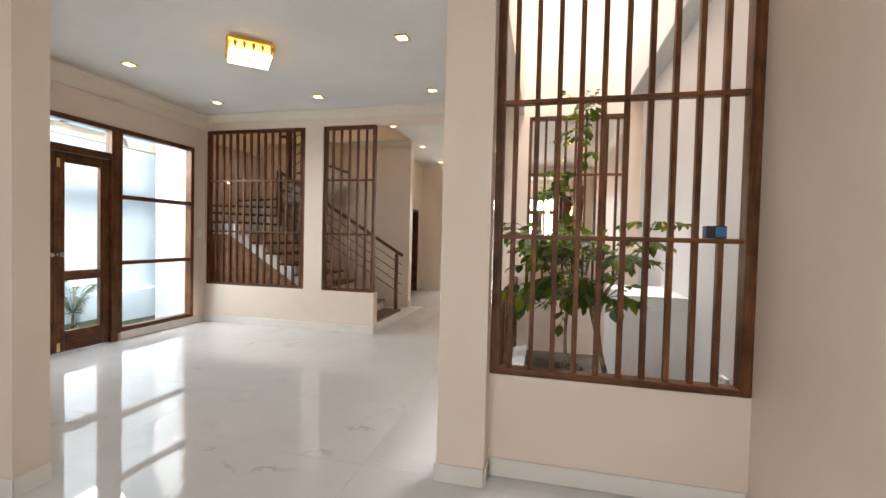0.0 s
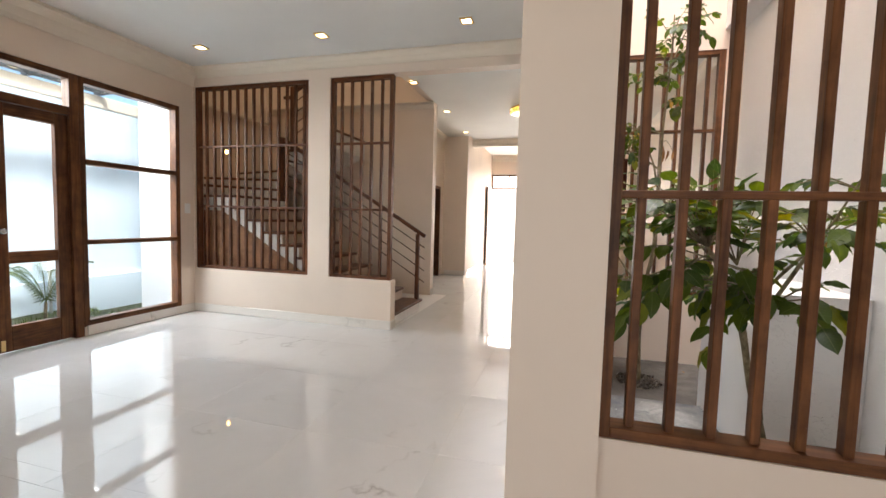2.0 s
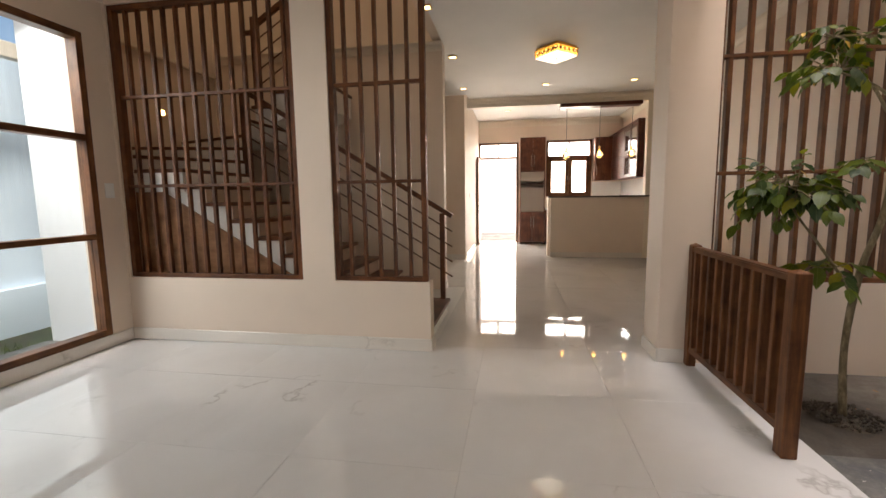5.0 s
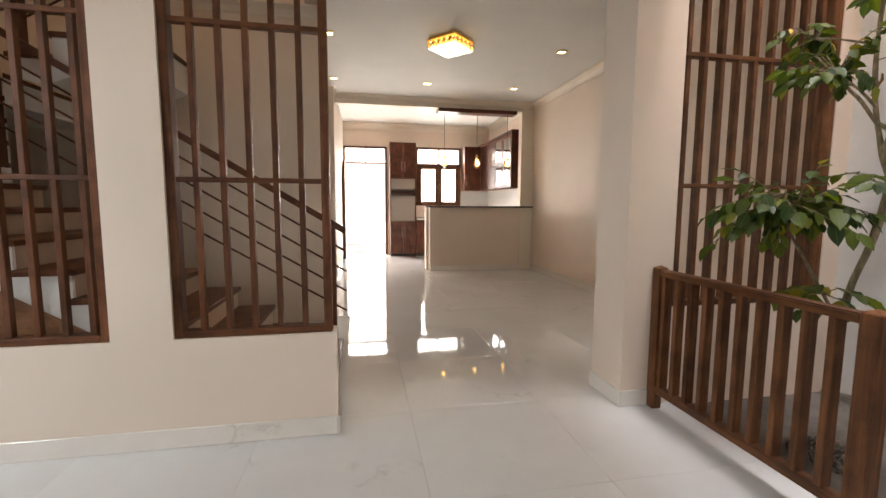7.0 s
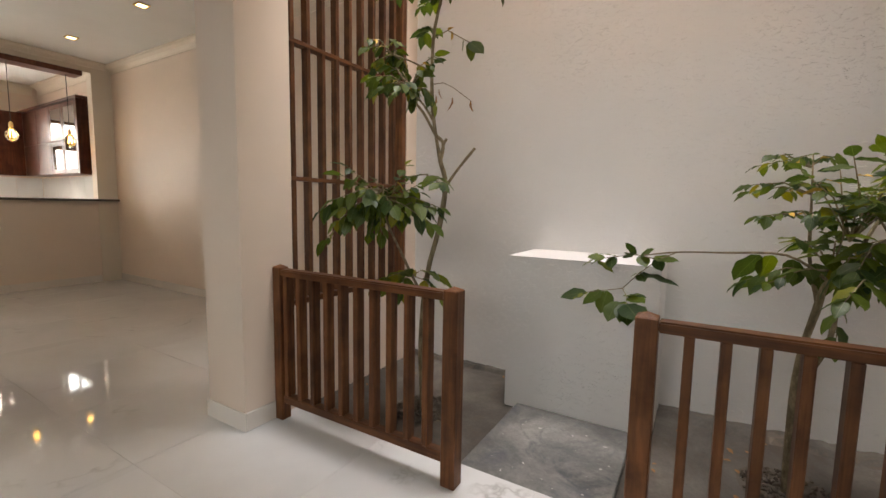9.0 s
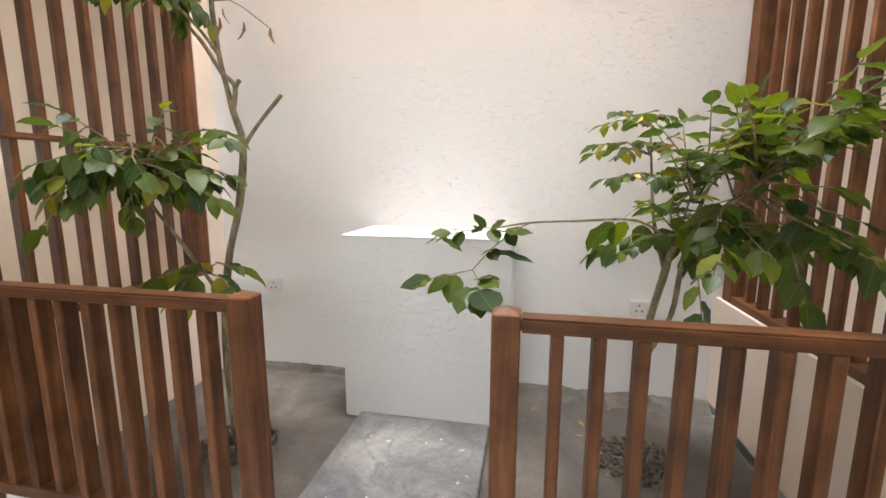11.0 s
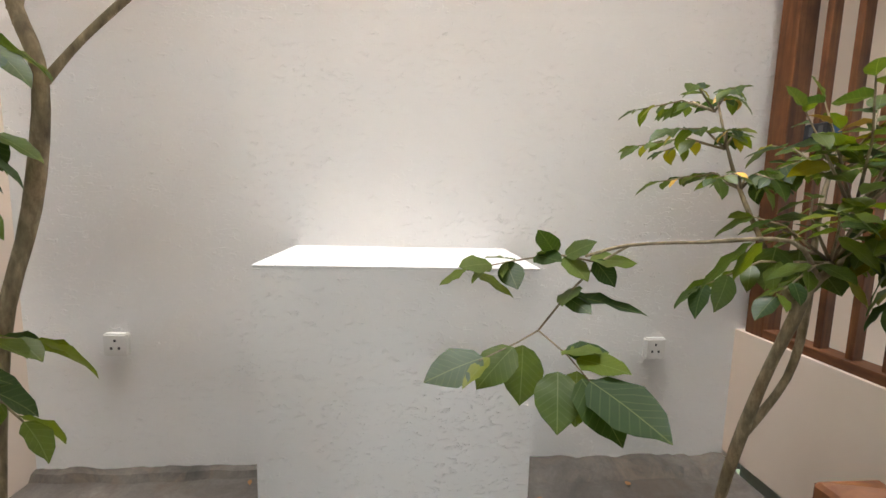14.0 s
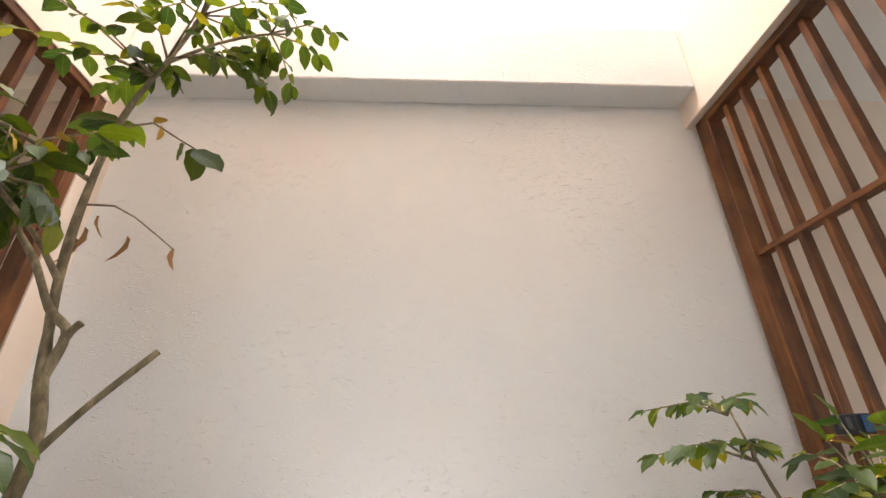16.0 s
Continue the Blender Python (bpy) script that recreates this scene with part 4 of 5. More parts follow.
def leaf_material(name, dark, light, yellow):
    m, t, b = material(name)
    info = t.nodes.new("ShaderNodeObjectInfo")
    c = ramp(t, info.outputs["Random"], [(0.0, dark), (0.45, tuple((a + d) / 2 for a, d in zip(dark, light))), (0.9, light), (1.0, yellow)])
    v = coords(t)
    n = noise_out(t, v, 40, 4)
    mix = node(t, "ShaderNodeMix")
    mix.data_type, mix.blend_type = "RGBA", "MULTIPLY"
    mix.inputs["Factor"].default_value = 0.6
    t.links.new(c, mix.inputs["A"])
    t.links.new(ramp(t, n, [(0.3, (0.75, 0.78, 0.7)), (0.7, (1.1, 1.1, 1.0))]), mix.inputs["B"])
    # midrib and slanting side veins
    sep = t.nodes.new("ShaderNodeSeparateXYZ")
    t.links.new(v, sep.inputs[0])

    def op(kind, a, c2):
        mth = t.nodes.new("ShaderNodeMath")
        mth.operation = kind
        for i, val in enumerate((a, c2)):
            if isinstance(val, (int, float)):
                mth.inputs[i].default_value = val
            elif val is not None:
                t.links.new(val, mth.inputs[i])
        return mth.outputs[0]

    ay = op("ABSOLUTE", sep.outputs["Y"], None)
    wave = op("SINE", op("MULTIPLY", op("SUBTRACT", sep.outputs["X"], op("MULTIPLY", ay, 0.8)), 520.0), None)
    side_vein = op("MULTIPLY", op("GREATER_THAN", wave, 0.88), 0.10)
    rib = op("MULTIPLY", op("LESS_THAN", ay, 0.0009), 0.35)
    veined = node(t, "ShaderNodeMix")
    veined.data_type = "RGBA"
    veined.inputs["B"].default_value = (0.22, 0.27, 0.10, 1)
    t.links.new(op("MAXIMUM", side_vein, rib), veined.inputs["Factor"])
    t.links.new(mix.outputs["Result"], veined.inputs["A"])
    mix = veined
    t.links.new(mix.outputs["Result"], b.inputs["Base Color"])
    b.inputs["Roughness"].default_value = 0.42
    b.inputs["Specular IOR Level"].default_value = 0.35
    bump(t, n, b, 0.15, 0.002)
    tr = t.nodes.new("ShaderNodeBsdfTranslucent")
    hs = node(t, "ShaderNodeHueSaturation", Hue=0.48, Saturation=1.15, Value=1.5)
    t.links.new(mix.outputs["Result"], hs.inputs["Color"])
    t.links.new(hs.outputs["Color"], tr.inputs["Color"])
    ms = node(t, "ShaderNodeMixShader", Fac=0.44)
    t.links.new(b.outputs[0], ms.inputs[1])
    t.links.new(tr.outputs[0], ms.inputs[2])
    t.links.new(ms.outputs[0], t.nodes["Material Output"].inputs["Surface"])
    return m


LEAF = leaf_material("green_leaf", (0.022, 0.050, 0.012), (0.105, 0.148, 0.02), (0.26, 0.24, 0.03))
DRY = plain("dry_yellow_leaf", (0.55, 0.33, 0.04), 0.6)
DEAD = plain("dead_brown_leaf", (0.28, 0.13, 0.04), 0.7)


def leaf_mesh(name, mat, length, width, fold, droop):
    """A pointed oval leaf along +x from its stalk, folded at the midrib and bent down."""
    bm = bmesh.new()
    prof = [(0.0, 0.0), (0.09, 0.5), (0.24, 0.88), (0.42, 1.0), (0.60, 0.93), (0.77, 0.66), (0.90, 0.30), (1.0, 0.0)]
    mid, up, lo = [], [], []
    for u, w in prof:
        x, z = length * u, -droop * length * u * u
        mid.append(bm.verts.new((x, 0, z)))
        if 0 < u < 1:
            up.append(bm.verts.new((x, w * width / 2, z + fold * w * width / 2 + 0.03 * length * math.sin(u * 17))))
            lo.append(bm.verts.new((x, -w * width / 2, z + fold * w * width / 2 + 0.03 * length * math.sin(u * 15 + 1))))
    for row, flip in ((up, False), (lo, True)):
        chain = [mid[0]] + row + [mid[-1]]
        for i in range(len(prof) - 1):
            q = [mid[i], mid[i + 1], chain[i + 1], chain[i]]
            q = list(dict.fromkeys(q))
            f = bm.faces.new(q[::-1] if flip else q)
            f.smooth = True
    return mesh_of(name, bm, mat)


LEAVES = [leaf_mesh("leaf", LEAF, 0.105, 0.066, 0.2, 0.22), leaf_mesh("leaf", LEAF, 0.09, 0.058, 0.26, 0.1), leaf_mesh("leaf", LEAF, 0.12, 0.066, 0.14, 0.35), leaf_mesh("leaf", LEAF, 0.075, 0.044, 0.25, 0.2)]
BROAD = leaf_mesh("leaf", LEAF, 0.1, 0.074, 0.06, 0.12)
SLIM = leaf_mesh("leaf", LEAF, 0.1, 0.034, 0.2, 0.1)
YELLOW = leaf_mesh("leaf", DRY, 0.075, 0.04, 0.3, 0.3)
WITHERED = leaf_mesh("leaf", DEAD, 0.07, 0.018, 0.9, 0.5)
rng = random.Random(7)


def leaf_at(parent, p, direction, size=1.0, mesh=None, tilt=None):
    d = Vector(direction).normalized()
    side = Vector((0, 0, 1)).cross(d)
    side = side.normalized() if side.length > 0.05 else Vector((1, 0, 0))
    upv = d.cross(side)
    ang = rng.uniform(-0.5, 0.5) if tilt is None else tilt
    s2, u2 = side * math.cos(ang) + upv * math.sin(ang), upv * math.cos(ang) - side * math.sin(ang)
    m = Matrix((d, s2, u2)).transposed().to_4x4()
    ob = new("leaf", mesh or rng.choice(LEAVES))
    ob.parent = parent
    ob.matrix_basis = Matrix.Translation(Vector(p) - base_of(parent)) @ m @ Matrix.Scale(size, 4)
    return ob


def leaf_to(parent, p, q, mesh=None, tilt=None):
    """A leaf from its stalk at p to its tip at q."""
    p, q = Vector(p), Vector(q)
    return leaf_at(parent, p, q - p, (q - p).length / 0.1, mesh or BROAD, tilt)


def spray(parent, points, leaves, size=1.0, r0=0.004, skip=0.25, yellow=0.0, droop=-0.35):
    """A twig along points with leaves set alternately along it and one at its end."""
    pts = [Vector(p) for p in points]
    part("twig", tube(pts, [r0 * (1 - 0.6 * i / (len(pts) - 1)) for i in range(len(pts))], 6), BARK_M, parent)
    lens = [(b - a).length for a, b in zip(pts, pts[1:])]
    total = sum(lens)
    for i in range(leaves):
        u = (skip + (1 - skip) * (i + 0.6) / leaves) * total
        k = 0
        while k < len(lens) - 1 and u > lens[k]:
            u -= lens[k]
            k += 1
        along = (pts[k + 1] - pts[k]).normalized()
        p = pts[k] + along * min(u, lens[k])
        side = along.cross(Vector((0, 0, 1)))
        side = side.normalized() if side.length > 0.1 else Vector((rng.uniform(-1, 1), rng.uniform(-1, 1), 0)).normalized()
        sgn = 1 if i % 2 else -1
        d = side * sgn * rng.uniform(0.5, 1.0) + along * rng.uniform(0.3, 0.9) + Vector((0, 0, droop + rng.uniform(-0.35, 0.35)))
        leaf_at(parent, p, d, size * rng.uniform(0.75, 1.15), YELLOW if rng.random() < yellow else None)
    leaf_at(parent, pts[-1], (pts[-1] - pts[-2]) + Vector((0, 0, -0.02)), size)


def bushy(parent, root, centre, reach_, n, leaves, size=1.0, yellow=0.0, flat=0.7, droop=-0.35):
    """Twigs that start at root and spread round a centre."""
    root, centre = Vector(root), Vector(centre)
    for i in range(n):
        a = i * 2.4 + rng.uniform(-0.3, 0.3)
        e = rng.uniform(-0.6, 0.75) * flat
        end = centre + reach_ * Vector((math.cos(a) * rng.uniform(0.6, 1.0), math.sin(a) * rng.uniform(0.6, 1.0), e))
        end.x, end.y = min(end.x, 1.0), max(min(end.y, 5.66), 2.98)
        mid = root.lerp(end, 0.5) + Vector((rng.uniform(-0.02, 0.02), rng.uniform(-0.02, 0.02), 0.03))
        spray(parent, [root, mid, end], leaves, size, 0.004, 0.3, yellow, droop)


def trunk(parent, points, radii, name="trunk"):
    pts = [Vector(p) for p in points]
    fine, fr = [], []
    for i in range(len(pts) - 1):
        for s in range(4):
            u = s / 4
            p0, p1, p2, p3 = pts[max(i - 1, 0)], pts[i], pts[i + 1], pts[min(i + 2, len(pts) - 1)]
            fine.append(0.5 * (2 * p1 + (p2 - p0) * u + (2 * p0 - 5 * p1 + 4 * p2 - p3) * u * u + (3 * p1 - p0 - 3 * p2 + p3) * u ** 3))
            fr.append((radii[i] * (1 - u) + radii[i + 1] * u) * (1 + 0.08 * math.sin(7.3 * len(fine))))
    fine.append(pts[-1])
    fr.append(radii[-1])
    return part(name, tube(fine, fr, 10), BARK_M, parent)


t1 = thing("small_tree", (0.30, 5.15, -0.05), "slender small tree with sparse green leaves in the light well", "tree")
trunk(t1, [(0.30, 5.15, -0.06), (0.285, 5.165, 0.35), (0.31, 5.145, 0.77), (0.345, 5.09, 1.05), (0.335, 5.045, 1.30), (0.345, 5.09, 1.45), (0.36, 5.15, 1.70), (0.37, 5.17, 1.95), (0.38, 5.16, 2.20), (0.38, 5.07, 2.50), (0.37, 5.0, 2.78)],
      [0.019, 0.018, 0.016, 0.0155, 0.015, 0.012, 0.0105, 0.0095, 0.0085, 0.007, 0.005])
trunk(t1, [(0.335, 5.045, 1.29), (0.36, 4.98, 1.39), (0.404, 4.897, 1.508)], [0.009, 0.008, 0.0075], "cut_branch")
trunk(t1, [(0.345, 5.09, 1.43), (0.35, 5.074, 1.537), (0.335, 5.119, 1.59), (0.325, 5.184, 1.70), (0.31, 5.238, 1.776), (0.28, 5.245, 1.855), (0.22, 5.27, 1.93)], [0.011, 0.0105, 0.009, 0.008, 0.007, 0.006, 0.004], "branch")
trunk(t1, [(0.35, 5.074, 1.53), (0.352, 5.062, 1.55), (0.354, 5.052, 1.563)], [0.010, 0.009, 0.008], "cut_branch")
trunk(t1, [(0.30, 5.15, 0.62), (0.22, 5.19, 0.78), (0.12, 5.2, 0.93), (0.0, 5.2, 1.10), (-0.06, 5.18, 1.28)], [0.010, 0.008, 0.007, 0.006, 0.004], "branch")
bushy(t1, (0.0, 5.2, 1.16), (-0.02, 5.22, 1.21), 0.23, 17, 7, 0.8, 0.02, 1.0, -0.6)
bushy(t1, (-0.05, 5.18, 1.26), (-0.05, 5.36, 1.08), 0.2, 11, 6, 0.85, 0, 0.9, -0.9)
bushy(t1, (-0.04, 5.19, 1.22), (-0.04, 5.05, 1.14), 0.2, 7, 6, 0.85, 0, 0.9, -0.8)
bushy(t1, (0.22, 5.19, 0.78), (0.16, 5.12, 0.74), 0.2, 5, 5, 1.1, 0, 0.4)
spray(t1, [(0.0, 5.2, 1.14), (0.02, 5.05, 1.2), (0.05, 4.95, 1.17)], 4, 0.9, 0.003, 0.5)
spray(t1, [(0.335, 5.06, 1.30), (0.30, 5.16, 1.36), (0.27, 5.26, 1.35)], 5, 0.7)
spray(t1, [(0.30, 5.16, 1.36), (0.2, 5.02, 1.34), (0.1, 4.93, 1.29)], 6, 0.9, 0.003, 0.4)
trunk(t1, [(0.36, 5.14, 1.66), (0.26, 5.15, 1.74), (0.10, 5.14, 1.80), (-0.02, 5.13, 1.86)], [0.008, 0.006, 0.005, 0.004], "branch")
bushy(t1, (0.12, 5.14, 1.80), (0.12, 5.2, 1.82), 0.2, 15, 7, 0.68, 0.05, 1.0, -0.6)
trunk(t1, [(0.37, 5.17, 1.95), (0.28, 5.26, 2.0), (0.16, 5.34, 2.03)], [0.007, 0.005, 0.004], "branch")
bushy(t1, (0.2, 5.32, 2.02), (0.16, 5.32, 1.97), 0.16, 9, 7, 0.66, 0.06, 0.9, -0.6)
part("twig", tube([(0.377, 5.163, 2.14), (0.39, 5.08, 2.17), (0.40, 5.0, 2.12), (0.40, 4.945, 2.085)], [0.004, 0.003, 0.0025, 0.002], 6), BARK_M, t1)
leaf_to(t1, (0.395, 5.06, 2.165), (0.40, 5.045, 2.10), YELLOW, 0.3)
leaf_to(t1, (0.392, 5.08, 2.17), (0.37, 5.02, 2.19), YELLOW, 0.1)
for q in ((0.38, 4.985, 2.035), (0.41, 4.93, 1.985), (0.44, 4.94, 2.05), (0.40, 4.855, 2.02)):
    leaf_to(t1, (0.40, 4.98 if q[1] > 4.95 else 4.945, 2.10 if q[1] > 4.95 else 2.085), q, BROAD, 0.9)
spray(t1, [(0.38, 5.16, 2.16), (0.47, 5.25, 2.25), (0.52, 5.32, 2.24)], 6, 0.9)
bushy(t1, (0.38, 5.10, 2.42), (0.36, 5.0, 2.48), 0.22, 6, 6, 0.72)
bushy(t1, (0.375, 5.04, 2.62), (0.36, 4.95, 2.66), 0.23, 7, 6, 0.72)
trunk(t1, [(0.38, 5.10, 2.40), (0.40, 4.97, 2.52), (0.42, 4.85, 2.59), (0.43, 4.76, 2.61)], [0.006, 0.005, 0.004, 0.003], "branch")
bushy(t1, (0.42, 4.82, 2.60), (0.42, 4.76, 2.57), 0.16, 6, 5, 0.74, 0, 0.8, -0.8)
spray(t1, [(0.40, 4.97, 2.52), (0.42, 4.86, 2.44), (0.43, 4.79, 2.34)], 7, 0.75, 0.003, 0.25, 0, -0.8)
bushy(t1, (0.37, 5.12, 2.34), (0.28, 5.3, 2.42), 0.2, 7, 6, 0.72)
part("twig", tube([(0.37, 5.17, 1.88), (0.385, 5.10, 1.885), (0.39, 5.04, 1.853), (0.40, 4.97, 1.80), (0.40, 4.925, 1.765)], [0.003, 0.0025, 0.002, 0.002, 0.0015], 5), BARK_M, t1)
for p in ((0.40, 4.925, 1.77), (0.39, 5.045, 1.80), (0.38, 5.15, 1.82), (0.385, 5.165, 1.79), (0.375, 5.12, 1.85)):
    leaf_at(t1, p, (rng.uniform(-0.1, 0.1), rng.uniform(-0.15, 0.15), -1), rng.uniform(0.8, 1.15), WITHERED)

t2 = thing("leafy_shrub", (0.53, 3.385, -0.05), "multi-stemmed green shrub with large leaves in the light well", "shrub")
trunk(t2, [(0.53, 3.385, -0.06), (0.49, 3.40, 0.25), (0.41, 3.405, 0.58), (0.36, 3.38, 0.80), (0.32, 3.36, 0.93), (0.24, 3.28, 1.04), (0.16, 3.2, 1.15)], [0.017, 0.016, 0.0145, 0.0135, 0.011, 0.009, 0.006])
trunk(t2, [(0.45, 3.40, 0.45), (0.40, 3.33, 0.65), (0.39, 3.31, 0.85), (0.45, 3.25, 1.05), (0.5, 3.18, 1.2)], [0.011, 0.010, 0.009, 0.007, 0.005], "branch")
trunk(t2, [(0.35, 3.38, 0.84), (0.45, 3.40, 1.0), (0.60, 3.385, 1.2), (0.71, 3.378, 1.435)], [0.009, 0.007, 0.005, 0.003], "branch")
trunk(t2, [(0.32, 3.365, 0.93), (0.26, 3.50, 1.02), (0.262, 3.70, 1.015), (0.262, 3.86, 1.006), (0.20, 3.98, 0.99)], [0.006, 0.005, 0.004, 0.0035, 0.003], "branch")
part("twig", tube([(0.262, 3.86, 1.006), (0.25, 3.93, 0.97), (0.235, 4.0, 0.905), (0.22, 4.06, 0.835)], [0.003, 0.0026, 0.0023, 0.002], 6), BARK_M, t2)
part("twig", tube([(0.22, 4.06, 0.835), (0.16, 4.12, 0.83), (0.10, 4.20, 0.82)], [0.002, 0.0017, 0.001], 5), BARK_M, t2)
part("twig", tube([(0.22, 4.06, 0.835), (0.14, 4.03, 0.815), (0.06, 4.02, 0.80)], [0.002, 0.0017, 0.001], 5), BARK_M, t2)
for p, q, m, ti in (((0.06, 4.02, 0.80), (-0.07, 3.955, 0.78), BROAD, 0.2), ((0.09, 4.03, 0.805), (0.05, 4.045, 0.725), BROAD, 0.1), ((0.15, 4.11, 0.83), (0.09, 4.125, 0.745), BROAD, -0.2),
                    ((0.14, 4.13, 0.83), (0.10, 4.205, 0.775), BROAD, -0.3), ((0.11, 4.19, 0.822), (0.08, 4.295, 0.80), BROAD, -0.4), ((0.11, 4.18, 0.822), (0.05, 4.235, 0.80), SLIM, 0),
                    ((0.15, 4.03, 0.815), (0.13, 3.955, 0.83), BROAD, 0.3), ((0.10, 4.06, 0.80), (0.02, 4.085, 0.735), BROAD, 0), ((0.07, 4.03, 0.80), (-0.03, 4.0, 0.745), BROAD, 0.1), ((0.12, 4.02, 0.815), (0.05, 3.955, 0.825), BROAD, 0.2), ((0.16, 4.03, 0.815), (0.09, 3.99, 0.845), BROAD, 0.1), ((0.235, 4.0, 0.905), (0.20, 3.84, 0.885), SLIM, 0.2),
                    ((0.235, 4.0, 0.90), (0.18, 3.97, 0.885), BROAD, 0.4)):
    leaf_to(t2, p, q, m, ti)
part("twig", tube([(0.25, 3.93, 0.97), (0.26, 4.02, 0.985), (0.27, 4.12, 0.965), (0.28, 4.2, 0.945)], [0.0024, 0.002, 0.0016, 0.001], 5), BARK_M, t2)
for p, q, m, ti in (((0.26, 4.02, 0.985), (0.25, 4.06, 1.04), BROAD, 0.6), ((0.26, 4.0, 0.98), (0.20, 3.97, 0.945), BROAD, 0.2), ((0.25, 3.95, 0.975), (0.24, 3.85, 0.98), BROAD, 0.3),
                    ((0.27, 4.10, 0.97), (0.24, 4.17, 0.985), SLIM, 0), ((0.27, 4.12, 0.965), (0.22, 4.14, 0.945), SLIM, 0.4), ((0.28, 4.2, 0.945), (0.30, 4.26, 0.915), BROAD, -0.3),
                    ((0.275, 4.16, 0.955), (0.22, 4.20, 0.935), SLIM, 0.2), ((0.265, 4.05, 0.98), (0.22, 4.06, 1.0), SLIM, 0.1), ((0.28, 4.19, 0.945), (0.25, 4.1, 0.9), SLIM, 0.3), ((0.265, 4.06, 0.98), (0.20, 4.03, 0.985), BROAD, 0.5),
                    ((0.25, 3.94, 0.975), (0.21, 3.91, 0.93), BROAD, 0.6), ((0.26, 4.0, 0.98), (0.23, 3.95, 1.02), BROAD, 0.7), ((0.27, 4.12, 0.965), (0.21, 4.11, 0.925), BROAD, 0.4),
                    ((0.275, 4.15, 0.96), (0.24, 4.22, 0.965), BROAD, -0.5), ((0.24, 3.98, 0.92), (0.19, 4.03, 0.90), BROAD, 0.4)):
    leaf_to(t2, p, q, m, ti)
for z, c in ((1.40, (0.72, 3.44)), (1.28, (0.66, 3.48)), (1.16, (0.58, 3.46))):
    bushy(t2, (c[0] - 0.02, 3.385, z - 0.02), (c[0], c[1], z), 0.19, 5, 7, 0.62, 0.06, 0.2)
bushy(t2, (0.30, 3.36, 0.97), (0.30, 3.42, 1.02), 0.22, 7, 7, 0.78, 0, 1.0)
bushy(t2, (0.20, 3.24, 1.1), (0.12, 3.17, 1.12), 0.24, 8, 7, 0.8, 0, 1.0)
bushy(t2, (0.24, 3.27, 1.02), (0.10, 3.2, 0.9), 0.24, 7, 6, 0.85)
bushy(t2, (0.16, 3.2, 1.15), (0.02, 3.12, 1.25), 0.25, 10, 7, 0.76, 0.03, 0.5)
bushy(t2, (0.49, 3.19, 1.18), (0.50, 3.12, 1.24), 0.24, 10, 7, 0.76, 0.03, 0.5)
bushy(t2, (0.42, 3.28, 0.95), (0.42, 3.16, 0.92), 0.22, 5, 6, 0.9)
bushy(t2, (0.16, 3.2, 1.15), (-0.04, 3.12, 1.37), 0.26, 9, 7, 0.85, 0.02, 0.2)
bushy(t2, (0.30, 3.32, 1.08), (0.22, 3.32, 1.34), 0.25, 8, 7, 0.75, 0.02, 0.18)
spray(t2, [(0.16, 3.2, 1.12), (-0.02, 3.2, 1.02), (-0.13, 3.2, 0.86)], 7, 0.95, 0.004, 0.35, 0, -0.8)
spray(t2, [(0.2, 3.28, 1.0), (0.0, 3.4, 0.92), (-0.12, 3.42, 0.8)], 4, 0.8, 0.003, 0.6, 0, -0.9)
spray(t2, [(0.14, 3.18, 1.1), (-0.02, 3.06, 1.02), (-0.12, 3.0, 0.93)], 8, 1.0, 0.004, 0.3, 0, -0.7)
for p, q, ti in (((0.33, 3.47, 1.0), (0.37, 3.45, 0.895), 0.2), ((0.34, 3.40, 0.99), (0.38, 3.35, 0.865), -0.2), ((0.29, 3.54, 1.015), (0.34, 3.57, 0.925), 0.1), ((0.27, 3.58, 1.015), (0.33, 3.66, 0.91), 0.3), ((0.36, 3.36, 0.98), (0.36, 3.25, 0.89), -0.4), ((0.30, 3.36, 0.98), (0.24, 3.30, 0.88), 0.2)):
    leaf_to(t2, p, q, BROAD, ti)
spray(t2, [(0.2, 3.28, 0.98), (-0.05, 3.36, 0.98), (-0.16, 3.42, 0.93)], 6, 0.9, 0.004, 0.4)
spray(t2, [(0.16, 3.2, 1.1), (-0.1, 3.15, 1.02), (-0.2, 3.12, 0.98)], 7, 0.95, 0.004, 0.3)

# planting holes with chips
for cx, cy in ((0.30, 5.15), (0.53, 3.385)):
    b = bmesh.new()
    for i in range(230):
        a, r = rng.uniform(0, math.tau), 0.17 * math.sqrt(rng.random())
        s = rng.uniform(0.008, 0.02)
        m = Matrix.Translation((cx + r * math.cos(a), cy + r * math.sin(a), -0.046 + rng.uniform(0, 0.012))) @ Euler((rng.random() * 3, rng.random() * 3, rng.random() * 3)).to_matrix().to_4x4() @ Matrix.Diagonal((s, s * 0.7, s * 0.45, 1))
        bmesh.ops.create_icosphere(b, subdivisions=1, radius=1.0, matrix=m)
    solo("gravel", b, GRAVEL, "brown stone chips round the stem", "gravel", "stuff")
    ring = []
    b = bmesh.new()
    for i in range(28):
        a = i * math.tau / 28
        r = 0.185 * (1 + 0.1 * noise.noise((cx * 3 + math.cos(a), cy + math.sin(a), 0)))
        ring.append(((r * math.cos(a) + cx, r * math.sin(a) + cy)))
    vs0 = [b.verts.new((x, y, -0.0485)) for x, y in ring]
    b.faces.new(vs0)
    solo("soil_patch", b, GRAVEL, "dark soil patch in the cement floor", "soil", kind="structure")
b = bmesh.new()
